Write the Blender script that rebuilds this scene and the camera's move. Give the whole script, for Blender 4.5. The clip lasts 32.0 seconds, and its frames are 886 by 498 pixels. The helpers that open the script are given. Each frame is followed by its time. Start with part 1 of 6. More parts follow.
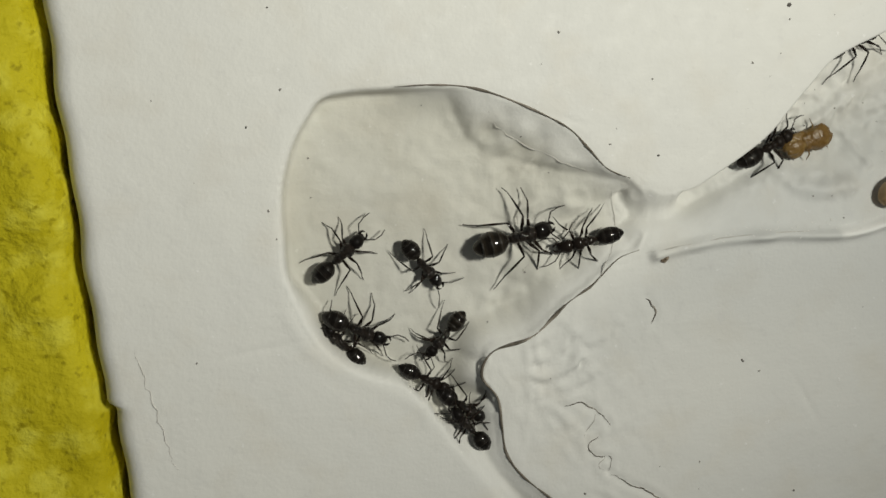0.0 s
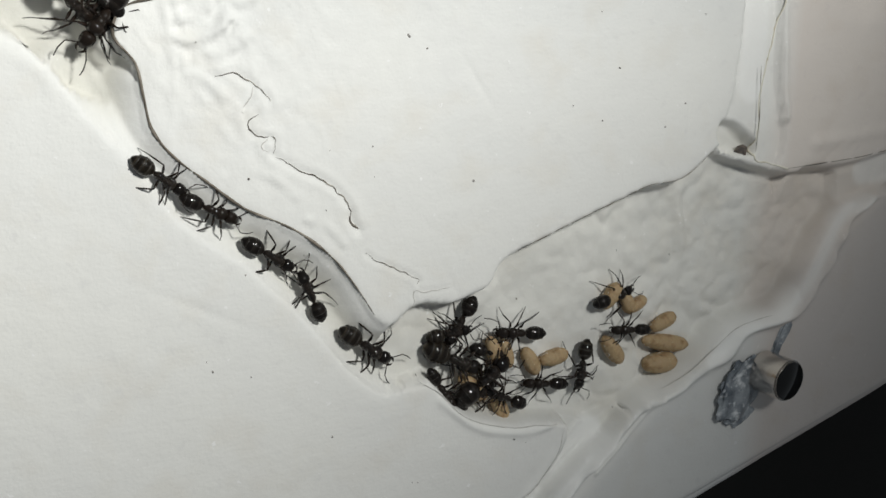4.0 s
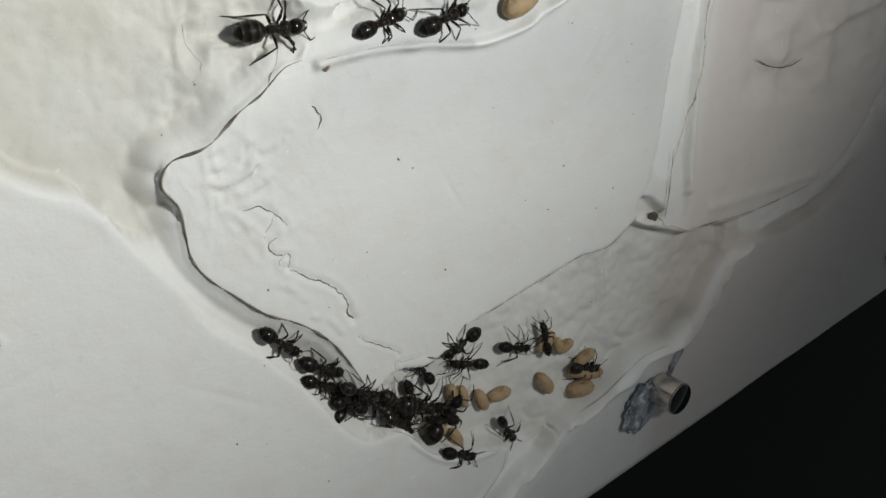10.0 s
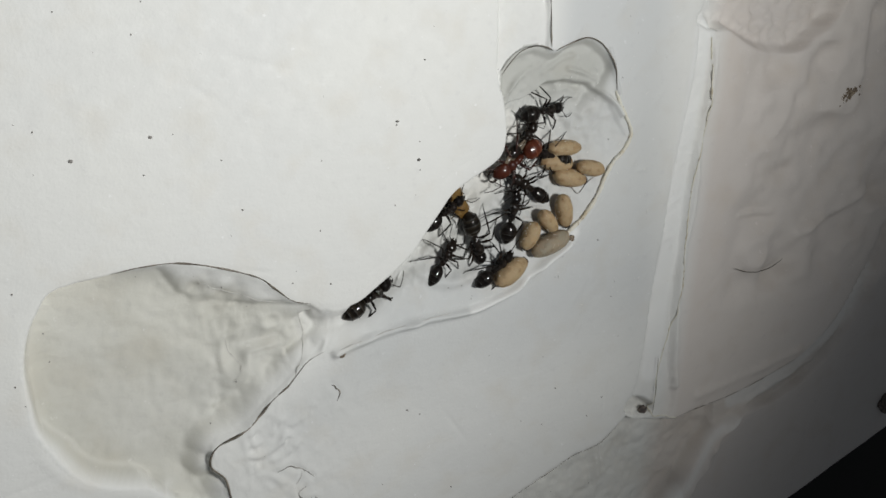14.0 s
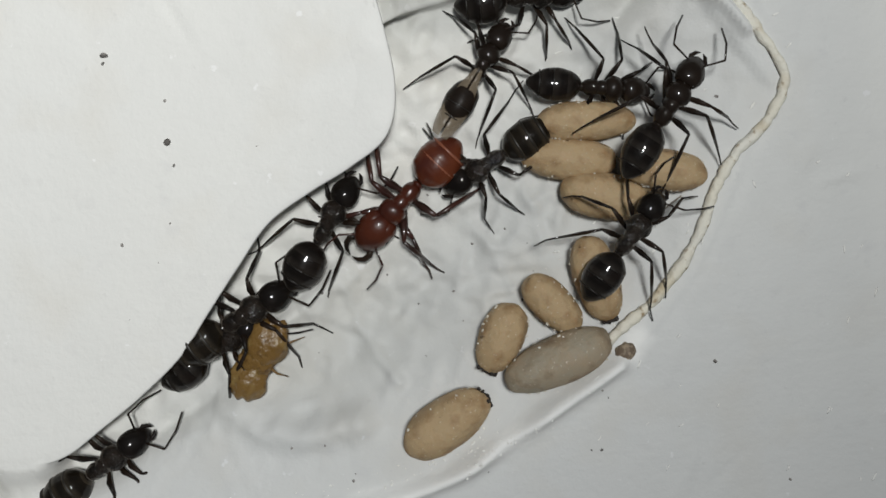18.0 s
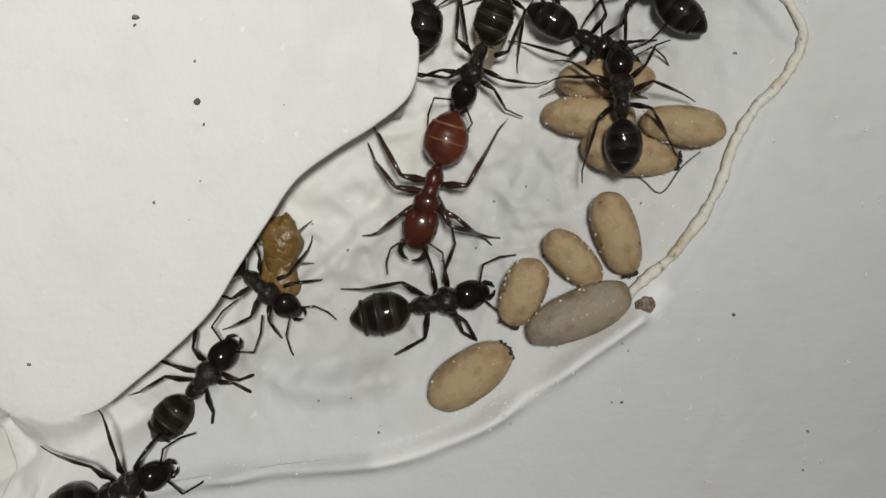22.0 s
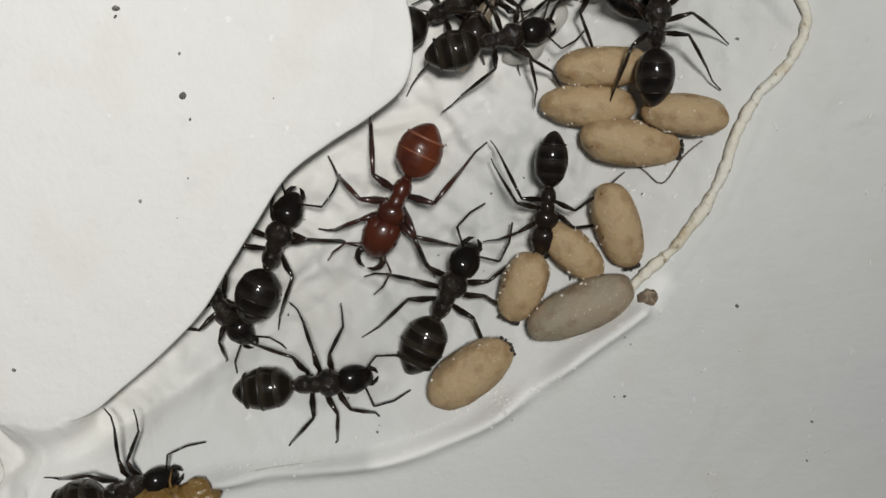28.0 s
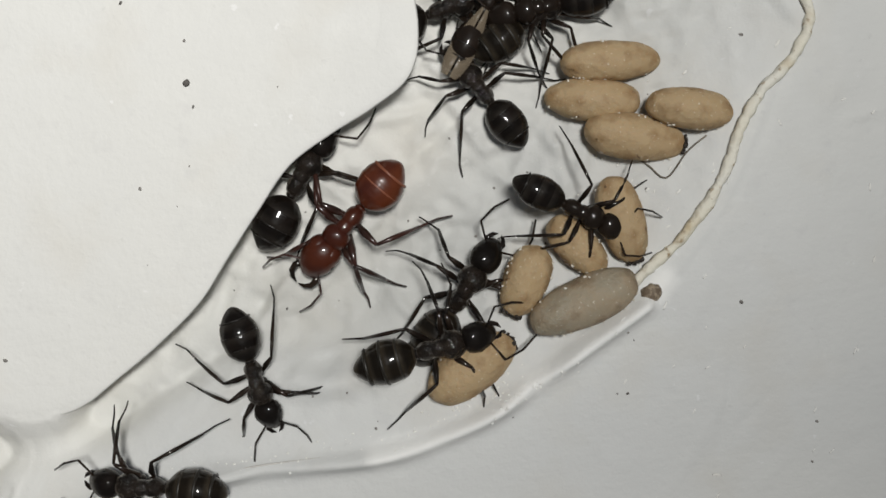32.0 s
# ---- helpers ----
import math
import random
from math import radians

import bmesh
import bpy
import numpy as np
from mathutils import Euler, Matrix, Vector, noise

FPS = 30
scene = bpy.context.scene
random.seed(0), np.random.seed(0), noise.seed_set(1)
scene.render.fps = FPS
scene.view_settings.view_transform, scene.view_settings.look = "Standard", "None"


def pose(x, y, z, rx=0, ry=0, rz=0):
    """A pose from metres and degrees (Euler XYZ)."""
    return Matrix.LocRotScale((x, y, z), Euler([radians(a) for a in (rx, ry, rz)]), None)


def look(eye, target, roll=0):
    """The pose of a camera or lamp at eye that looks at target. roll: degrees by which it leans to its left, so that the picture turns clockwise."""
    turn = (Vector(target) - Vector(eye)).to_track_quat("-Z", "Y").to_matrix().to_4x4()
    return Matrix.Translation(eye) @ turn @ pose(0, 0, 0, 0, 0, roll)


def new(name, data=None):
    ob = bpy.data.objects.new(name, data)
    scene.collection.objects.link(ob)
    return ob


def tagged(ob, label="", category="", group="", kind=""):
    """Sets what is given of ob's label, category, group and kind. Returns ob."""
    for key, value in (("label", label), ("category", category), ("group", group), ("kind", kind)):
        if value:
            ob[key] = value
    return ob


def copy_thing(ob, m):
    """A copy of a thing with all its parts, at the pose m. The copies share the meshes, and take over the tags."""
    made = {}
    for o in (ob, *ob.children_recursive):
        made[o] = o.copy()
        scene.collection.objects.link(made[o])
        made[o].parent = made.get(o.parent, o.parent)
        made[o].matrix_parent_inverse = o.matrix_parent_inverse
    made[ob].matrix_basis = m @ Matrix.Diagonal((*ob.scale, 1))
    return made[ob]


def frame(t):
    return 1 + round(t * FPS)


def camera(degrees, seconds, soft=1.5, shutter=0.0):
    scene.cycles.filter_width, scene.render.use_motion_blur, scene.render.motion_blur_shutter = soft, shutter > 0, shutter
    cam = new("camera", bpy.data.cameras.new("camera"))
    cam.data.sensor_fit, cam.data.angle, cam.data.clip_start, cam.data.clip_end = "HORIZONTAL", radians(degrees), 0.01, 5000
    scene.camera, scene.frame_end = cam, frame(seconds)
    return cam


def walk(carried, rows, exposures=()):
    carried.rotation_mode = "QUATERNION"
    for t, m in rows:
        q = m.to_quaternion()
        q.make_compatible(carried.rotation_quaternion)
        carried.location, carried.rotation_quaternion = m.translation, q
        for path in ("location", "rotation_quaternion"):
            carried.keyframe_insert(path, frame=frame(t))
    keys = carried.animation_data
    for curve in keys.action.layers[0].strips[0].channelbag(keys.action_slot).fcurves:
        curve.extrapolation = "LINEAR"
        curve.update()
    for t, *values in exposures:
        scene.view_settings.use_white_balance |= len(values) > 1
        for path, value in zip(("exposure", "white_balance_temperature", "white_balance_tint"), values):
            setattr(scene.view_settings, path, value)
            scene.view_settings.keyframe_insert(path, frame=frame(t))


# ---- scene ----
import functools
# All lengths below are in millimetres and turned into metres by MM.
MM = 0.001
cam = camera(52.656, 32.0, soft=1.6)
# seconds, x, y, z (mm), tilt, lean, turn (degrees)
PATH = [
    (0.0, 6.822, -25.955, 55.465, -10.024, -11.060, -0.564),
    (0.5, 8.251, -28.144, 56.757, -10.117, -12.165, -0.697),
    (1.0, 6.675, -35.012, 55.133, -7.984, -16.865, -0.439),
    (1.5, 4.530, -38.700, 53.892, -8.178, -21.779, 0.030),
    (2.0, 9.656, -41.452, 56.247, -7.786, -20.154, -1.288),
    (2.5, 10.799, -43.610, 55.779, -8.280, -21.506, -1.411),
    (3.0, 12.520, -44.929, 55.806, -9.244, -22.364, -1.739),
    (3.5, 13.420, -46.766, 56.833, -9.769, -24.035, -1.699),
    (4.0, 14.625, -47.682, 56.993, -10.100, -25.143, -1.976),
    (4.5, 15.641, -49.135, 56.439, -10.050, -26.115, -2.008),
    (6.5, 15.638, -47.240, 57.881, -12.466, -27.314, -1.680),
    (7.0, 14.669, -47.280, 57.439, -12.830, -28.287, -1.325),
    (7.5, 14.225, -46.475, 57.655, -13.359, -28.644, -1.369),
    (8.0, 13.422, -45.795, 58.174, -13.485, -29.086, -1.293),
    (8.5, 12.637, -44.176, 58.507, -13.936, -29.693, -1.642),
    (9.0, 11.057, -39.196, 59.830, -15.372, -29.927, -1.293),
    (9.5, 7.124, -33.825, 60.274, -17.572, -31.610, -0.316),
    (10.0, 3.723, -28.628, 60.263, -19.382, -33.010, 0.979),
    (10.5, -0.181, -23.374, 61.161, -20.950, -33.848, 1.422),
    (11.0, -2.299, -16.146, 62.400, -23.316, -32.595, 2.186),
    (11.5, -0.305, -11.081, 64.400, -24.262, -30.536, 1.174),
    (12.0, 1.516, -6.485, 66.473, -23.788, -29.143, 0.014),
    (12.5, 0.445, -0.869, 65.223, -24.452, -30.114, 0.663),
    (13.0, 0.000, 0.000, 67.235, -21.680, -30.330, 0.000),
    (13.5, 2.269, -1.788, 66.202, -20.199, -30.066, -0.235),
    (14.0, 6.537, -0.955, 67.267, -19.760, -28.998, -1.264),
    (14.5, 13.869, -0.695, 63.731, -20.054, -28.197, -2.192),
    (16.5, 50.995, -21.378, 34.224, -7.947, -0.276, -7.609),
    (17.0, 52.275, -20.275, 33.762, -8.986, 0.201, -8.434),
    (17.5, 53.070, -20.948, 34.060, -7.563, 1.443, -8.373),
    (18.0, 52.835, -22.454, 34.545, -6.517, 2.077, -7.592),
    (18.5, 52.150, -23.363, 34.836, -6.069, 1.454, -7.133),
    (19.0, 51.841, -24.555, 35.000, -5.937, 1.678, -6.789),
    (19.5, 51.803, -24.315, 34.930, -6.655, 1.598, -7.073),
    (20.0, 52.286, -23.362, 35.160, -7.912, 2.333, -7.630),
    (20.5, 52.683, -22.770, 35.129, -8.006, 2.742, -8.106),
    (21.0, 52.917, -22.706, 35.293, -7.700, 3.108, -8.222),
    (21.5, 52.512, -23.051, 35.141, -7.376, 2.742, -8.007),
    (22.0, 52.548, -23.726, 35.508, -7.091, 3.276, -7.833),
    (22.5, 52.246, -23.500, 35.470, -7.429, 3.088, -7.838),
    (23.0, 52.272, -22.469, 35.337, -8.505, 3.002, -8.537),
    (23.5, 52.377, -21.780, 35.072, -9.055, 2.911, -8.900),
    (24.0, 52.272, -22.163, 34.937, -8.075, 2.897, -8.537),
    (24.5, 52.266, -23.094, 34.785, -7.303, 3.031, -8.120),
    (25.0, 52.233, -23.010, 34.544, -7.500, 1.965, -8.359),
    (25.5, 51.674, -23.314, 34.669, -7.862, 1.415, -8.269),
    (27.5, 51.307, -23.118, 34.422, -8.101, 0.995, -8.331),
    (28.0, 51.813, -22.927, 34.525, -8.758, 1.710, -8.613),
    (28.5, 51.650, -23.289, 34.520, -7.685, 1.578, -8.324),
    (29.0, 51.629, -22.037, 34.436, -9.242, 1.196, -8.814),
    (29.5, 52.411, -20.318, 34.292, -11.565, 1.796, -9.799),
    (30.0, 52.711, -20.784, 34.292, -10.335, 2.351, -9.659),
    (30.5, 52.330, -21.542, 34.406, -8.949, 2.597, -9.391),
    (31.0, 51.552, -22.187, 34.092, -8.085, 0.642, -8.840),
    (31.5, 50.878, -23.904, 34.174, -6.747, 0.352, -8.163),
    (32.0, 50.978, -24.821, 34.467, -6.007, 1.057, -7.815),
]
walk(cam, [(t, pose(x * MM, y * MM, z * MM, a, b, c)) for t, x, y, z, a, b, c in PATH],
     exposures=[(0.0, -1.12, 6850, 4), (1.0, -0.82, 6600, 5), (2.0, -0.60, 6450, 7), (3.0, -0.45, 6350, 8), (4.0, -0.25, 6350, 8), (7.0, 0.0, 6350, 8), (8.0, -0.12, 6330, 8), (9.0, -0.33, 6300, 8), (10.0, -0.72, 6280, 8), (11.0, -1.22, 6250, 8), (12.0, -1.14, 6250, 8.5), (13.0, -1.30, 6250, 9), (14.5, -1.02, 6250, 9), (16.5, -0.98, 6060, 9), (17.2, -0.98, 6090, 9), (18.0, -1.05, 6230, 9), (19.5, -1.0, 6400, 10), (22.5, -1.05, 6420, 10), (25.5, -1.05, 6420, 10), (28.5, -0.97, 6420, 10), (32.0, -0.95, 6420, 10)])

# ---- light: one small white lamp held over the nest, and a dim room ----
world = bpy.data.worlds.new("dim_room")
scene.world = world
world.use_nodes = True
world.node_tree.nodes["Background"].inputs["Color"].default_value = (0.9, 0.95, 1.0, 1)
world.node_tree.nodes["Background"].inputs["Strength"].default_value = 0.135

LAMP_AT = (66, -4, 114)
lamp_data = bpy.data.lights.new("torch_light", "SPOT")
lamp_data.energy = 1.2
lamp_data.color = (1.0, 0.985, 0.94)
lamp_data.shadow_soft_size = 9.0 * MM
lamp_data.spot_size = radians(150)
lamp_data.spot_blend = 1.0
lamp = new("torch_light", lamp_data)
lamp.matrix_world = look([v * MM for v in LAMP_AT], (-30 * MM, 48 * MM, 0))


# ---- materials ----
def material(name, base, rough=0.5, metal=0.0, spec=0.5):
    m = bpy.data.materials.new(name)
    m.use_nodes = True
    b = m.node_tree.nodes["Principled BSDF"]
    b.inputs["Base Color"].default_value = (*base, 1)
    b.inputs["Roughness"].default_value = rough
    b.inputs["Metallic"].default_value = metal
    b.inputs["Specular IOR Level"].default_value = spec
    return m


def mottled(m, pairs, bumps=(), coords="Object"):
    """Mixes colours by noise (scale per mm, low, high, colour) and adds relief (scale per mm, strength, depth in mm)."""
    nt, b = m.node_tree, m.node_tree.nodes["Principled BSDF"]
    tc = nt.nodes.new("ShaderNodeTexCoord")
    colour = None
    base = tuple(b.inputs["Base Color"].default_value)
    for scale, low, high, tint in pairs:
        n = nt.nodes.new("ShaderNodeTexNoise")
        n.inputs["Scale"].default_value = scale / MM
        n.inputs["Detail"].default_value = 4
        nt.links.new(tc.outputs[coords], n.inputs["Vector"])
        r = nt.nodes.new("ShaderNodeMapRange")
        r.inputs["From Min"].default_value, r.inputs["From Max"].default_value = low, high
        nt.links.new(n.outputs["Fac"], r.inputs["Value"])
        mix = nt.nodes.new("ShaderNodeMix")
        mix.data_type = "RGBA"
        nt.links.new(r.outputs["Result"], mix.inputs["Factor"])
        if colour is None:
            mix.inputs[6].default_value = base
        else:
            nt.links.new(colour, mix.inputs[6])
        mix.inputs[7].default_value = (*tint, 1)
        colour = mix.outputs[2]
    if colour is not None:
        nt.links.new(colour, b.inputs["Base Color"])
    normal = None
    for scale, strength, depth in bumps:
        n = nt.nodes.new("ShaderNodeTexNoise")
        n.inputs["Scale"].default_value = scale / MM
        n.inputs["Detail"].default_value = 5
        nt.links.new(tc.outputs[coords], n.inputs["Vector"])
        bump = nt.nodes.new("ShaderNodeBump")
        bump.inputs["Strength"].default_value = strength
        bump.inputs["Distance"].default_value = depth * MM
        nt.links.new(n.outputs["Fac"], bump.inputs["Height"])
        if normal is not None:
            nt.links.new(normal, bump.inputs["Normal"])
        normal = bump.outputs["Normal"]
    if normal is not None:
        nt.links.new(normal, b.inputs["Normal"])
    return m


PLASTER = mottled(material("plaster", (0.845, 0.835, 0.795), 0.5, spec=0.35),
                  [(0.05, 0.35, 0.7, (0.81, 0.805, 0.78)), (0.25, 0.52, 0.8, (0.79, 0.765, 0.71)), (0.9, 0.6, 0.8, (0.775, 0.765, 0.74)), (2.6, 0.68, 0.82, (0.74, 0.73, 0.70)), (1.4, 0.70, 0.73, (0.92, 0.91, 0.89))],
                  [(0.35, 0.16, 0.4), (1.3, 0.24, 0.12), (4.0, 0.42, 0.05), (12.0, 0.35, 0.02)])


def uneven_gloss(m, scale, low, high):
    nt, b = m.node_tree, m.node_tree.nodes["Principled BSDF"]
    tc, n, r = [nt.nodes.new("ShaderNode" + k) for k in ("TexCoord", "TexNoise", "MapRange")]
    n.inputs["Scale"].default_value, n.inputs["Detail"].default_value = scale / MM, 5
    nt.links.new(tc.outputs["Object"], n.inputs["Vector"])
    r.inputs["From Min"].default_value, r.inputs["From Max"].default_value = 0.3, 0.7
    r.inputs["To Min"].default_value, r.inputs["To Max"].default_value = low, high
    nt.links.new(n.outputs["Fac"], r.inputs["Value"])
    nt.links.new(r.outputs["Result"], b.inputs["Roughness"])


uneven_gloss(PLASTER, 0.8, 0.52, 0.78)


def tool_marks(m, angle, scales, strength, depth):
    """Fine parallel scratches left by a modelling tool."""
    nt, b = m.node_tree, m.node_tree.nodes["Principled BSDF"]
    tc, mp, n, bump = [nt.nodes.new("ShaderNode" + k) for k in ("TexCoord", "Mapping", "TexNoise", "Bump")]
    mp.inputs["Rotation"].default_value = (0, 0, radians(angle))
    mp.inputs["Scale"].default_value = [v / MM for v in scales]
    nt.links.new(tc.outputs["Object"], mp.inputs["Vector"])
    n.inputs["Scale"].default_value, n.inputs["Detail"].default_value = 1.0, 4
    nt.links.new(mp.outputs["Vector"], n.inputs["Vector"])
    bump.inputs["Strength"].default_value, bump.inputs["Distance"].default_value = strength, depth * MM
    nt.links.new(n.outputs["Fac"], bump.inputs["Height"])
    nt.links.new(b.inputs["Normal"].links[0].from_socket, bump.inputs["Normal"])
    nt.links.new(bump.outputs["Normal"], b.inputs["Normal"])


tool_marks(PLASTER, 28, (0.35, 2.6, 1.0), 0.14, 0.09)


def eastern_tint(m, start, end, tint):
    """The eastern block's plaster is pinker: blends towards tint between two plan lines (mm)."""
    nt, b = m.node_tree, m.node_tree.nodes["Principled BSDF"]
    old = b.inputs["Base Color"].links[0].from_socket
    tc, sep = nt.nodes.new("ShaderNodeTexCoord"), nt.nodes.new("ShaderNodeSeparateXYZ")
    nt.links.new(tc.outputs["Object"], sep.inputs["Vector"])
    r, mix = nt.nodes.new("ShaderNodeMapRange"), nt.nodes.new("ShaderNodeMix")
    r.inputs["From Min"].default_value, r.inputs["From Max"].default_value = start * MM, end * MM
    lean = nt.nodes.new("ShaderNodeMath")
    lean.operation = "MULTIPLY_ADD"
    lean.inputs[1].default_value = -0.08
    nt.links.new(sep.outputs["Y"], lean.inputs[0])
    nt.links.new(sep.outputs["X"], lean.inputs[2])
    nt.links.new(lean.outputs[0], r.inputs["Value"])
    mix.data_type = "RGBA"
    mix.blend_type = "MULTIPLY"
    nt.links.new(r.outputs["Result"], mix.inputs["Factor"])
    nt.links.new(old, mix.inputs[6])
    mix.inputs[7].default_value = (*tint, 1)
    nt.links.new(mix.outputs[2], b.inputs["Base Color"])


eastern_tint(PLASTER, 75.6, 78.5, (0.91, 0.845, 0.815))


def damp_shaded_floor(m, tint):
    """Damp, trodden plaster in the hollows with shade painted in, by the slab's own damp attribute and noise."""
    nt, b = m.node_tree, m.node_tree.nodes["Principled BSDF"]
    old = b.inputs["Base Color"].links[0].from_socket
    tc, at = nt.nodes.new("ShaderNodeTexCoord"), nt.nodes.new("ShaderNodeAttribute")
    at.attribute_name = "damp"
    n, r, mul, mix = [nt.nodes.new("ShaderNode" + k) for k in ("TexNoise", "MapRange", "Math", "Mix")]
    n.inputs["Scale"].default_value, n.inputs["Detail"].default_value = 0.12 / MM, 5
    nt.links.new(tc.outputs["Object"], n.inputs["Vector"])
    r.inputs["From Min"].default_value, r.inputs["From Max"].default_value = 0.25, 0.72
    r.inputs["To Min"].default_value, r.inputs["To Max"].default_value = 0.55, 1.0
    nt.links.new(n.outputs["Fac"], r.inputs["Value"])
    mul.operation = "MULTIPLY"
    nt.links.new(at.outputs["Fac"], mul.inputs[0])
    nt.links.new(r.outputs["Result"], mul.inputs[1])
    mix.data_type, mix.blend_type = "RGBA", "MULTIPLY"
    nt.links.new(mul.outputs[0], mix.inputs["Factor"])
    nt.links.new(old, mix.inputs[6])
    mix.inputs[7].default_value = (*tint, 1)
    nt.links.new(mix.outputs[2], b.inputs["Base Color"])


damp_shaded_floor(PLASTER, (0.74, 0.728, 0.675))


def dimming_tint(m, tint):
    """Paints weaker light into the middle block as a slight grey, by the slab's own attribute."""
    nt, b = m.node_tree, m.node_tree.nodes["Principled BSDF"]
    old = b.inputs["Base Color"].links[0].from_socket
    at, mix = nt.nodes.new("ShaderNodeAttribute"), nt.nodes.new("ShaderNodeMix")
    at.attribute_name = "dimming"
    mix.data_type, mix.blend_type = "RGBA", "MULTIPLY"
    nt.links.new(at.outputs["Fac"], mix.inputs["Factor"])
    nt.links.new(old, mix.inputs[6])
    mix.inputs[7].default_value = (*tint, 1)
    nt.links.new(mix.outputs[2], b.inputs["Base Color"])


dimming_tint(PLASTER, (0.80, 0.812, 0.83))


def filler_and_lit_bands(m, white):
    """Whiter filler plaster in the strip, and brightness painted on walls and crests, by the slab's own pale attribute.
    """
    nt, b = m.node_tree, m.node_tree.nodes["Principled BSDF"]
    old = b.inputs["Base Color"].links[0].from_socket
    at, mix = nt.nodes.new("ShaderNodeAttribute"), nt.nodes.new("ShaderNodeMix")
    at.attribute_name = "pale"
    mix.data_type = "RGBA"
    nt.links.new(at.outputs["Fac"], mix.inputs["Factor"])
    nt.links.new(old, mix.inputs[6])
    mix.inputs[7].default_value = (*white, 1)
    nt.links.new(mix.outputs[2], b.inputs["Base Color"])


filler_and_lit_bands(PLASTER, (0.93, 0.925, 0.90))
BEAD = mottled(material("dried_bead", (0.78, 0.74, 0.62), 0.7),
               [(1.2, 0.5, 0.7, (0.60, 0.50, 0.33)), (0.4, 0.4, 0.7, (0.80, 0.78, 0.70)), (3.0, 0.6, 0.72, (0.36, 0.27, 0.16))], [(3.0, 0.8, 0.15), (9.0, 0.6, 0.04)])
TABLE = mottled(material("dark_table", (0.014, 0.0135, 0.012), 0.7, spec=0.25),
                [(0.3, 0.4, 0.7, (0.012, 0.012, 0.0105)), (3.0, 0.72, 0.8, (0.04, 0.04, 0.036))], [(1.0, 0.2, 0.1)])
SPONGE = mottled(material("yellow_sponge", (0.62, 0.54, 0.02), 0.75, spec=0.3),
                 [(0.12, 0.35, 0.7, (0.50, 0.42, 0.006)), (0.5, 0.5, 0.75, (0.74, 0.68, 0.07)), (1.4, 0.58, 0.7, (0.36, 0.30, 0.004))], [(0.5, 0.7, 0.6), (1.6, 0.6, 0.3), (5.0, 0.5, 0.1)])
ANT_BLACK = mottled(material("ant_black", (0.006, 0.0045, 0.0036), 0.45, spec=0.06), [(1.5, 0.45, 0.7, (0.013, 0.009, 0.007))], [(9.0, 0.6, 0.03), (2.2, 0.4, 0.1)])
ANT_ROUGH = mottled(material("ant_thorax", (0.006, 0.0045, 0.0036), 0.4, spec=0.08), [(2.0, 0.45, 0.7, (0.020, 0.014, 0.010))], [(3.0, 1.0, 0.22), (9.0, 0.6, 0.05)])
ANT_BROWN = mottled(material("ant_brown", (0.012, 0.008, 0.0055), 0.4, spec=0.1), [(1.5, 0.45, 0.7, (0.02, 0.013, 0.009))], [(9.0, 0.25, 0.012)])


def plated(m, pale, start, step):
    """Overlapping plates on the abdomen: each darkens at its root and pales towards its hairy rear edge."""
    nt, b = m.node_tree, m.node_tree.nodes["Principled BSDF"]
    old = b.inputs["Base Color"].links[0].from_socket
    tc, sep, n = [nt.nodes.new("ShaderNode" + k) for k in ("TexCoord", "SeparateXYZ", "TexNoise")]
    nt.links.new(tc.outputs["Object"], sep.inputs["Vector"])
    n.inputs["Scale"].default_value, n.inputs["Detail"].default_value = 2.5 / MM, 3
    nt.links.new(tc.outputs["Object"], n.inputs["Vector"])
    where = nt.nodes.new("ShaderNodeMath")
    where.operation = "MULTIPLY_ADD"
    where.inputs[1].default_value, where.inputs[2].default_value = -1 / (step * MM), start / step
    nt.links.new(sep.outputs["X"], where.inputs[0])
    wave = nt.nodes.new("ShaderNodeMath")
    wave.operation = "FRACT"
    nt.links.new(where.outputs[0], wave.inputs[0])
    r = nt.nodes.new("ShaderNodeMapRange")
    r.inputs["From Min"].default_value, r.inputs["From Max"].default_value = 0.45, 0.95
    nt.links.new(wave.outputs[0], r.inputs["Value"])
    mul = nt.nodes.new("ShaderNodeMath")
    mul.operation = "MULTIPLY"
    nt.links.new(r.outputs["Result"], mul.inputs[0])
    nt.links.new(n.outputs["Fac"], mul.inputs[1])
    mix = nt.nodes.new("ShaderNodeMix")
    mix.data_type = "RGBA"
    nt.links.new(mul.outputs[0], mix.inputs["Factor"])
    nt.links.new(old, mix.inputs[6])
    mix.inputs[7].default_value = (*pale, 1)
    nt.links.new(mix.outputs[2], b.inputs["Base Color"])
    gloss = nt.nodes.new("ShaderNodeMapRange")
    gloss.inputs["To Min"].default_value, gloss.inputs["To Max"].default_value = 0.36, 0.55
    nt.links.new(mul.outputs[0], gloss.inputs["Value"])
    nt.links.new(gloss.outputs["Result"], b.inputs["Roughness"])
    return m


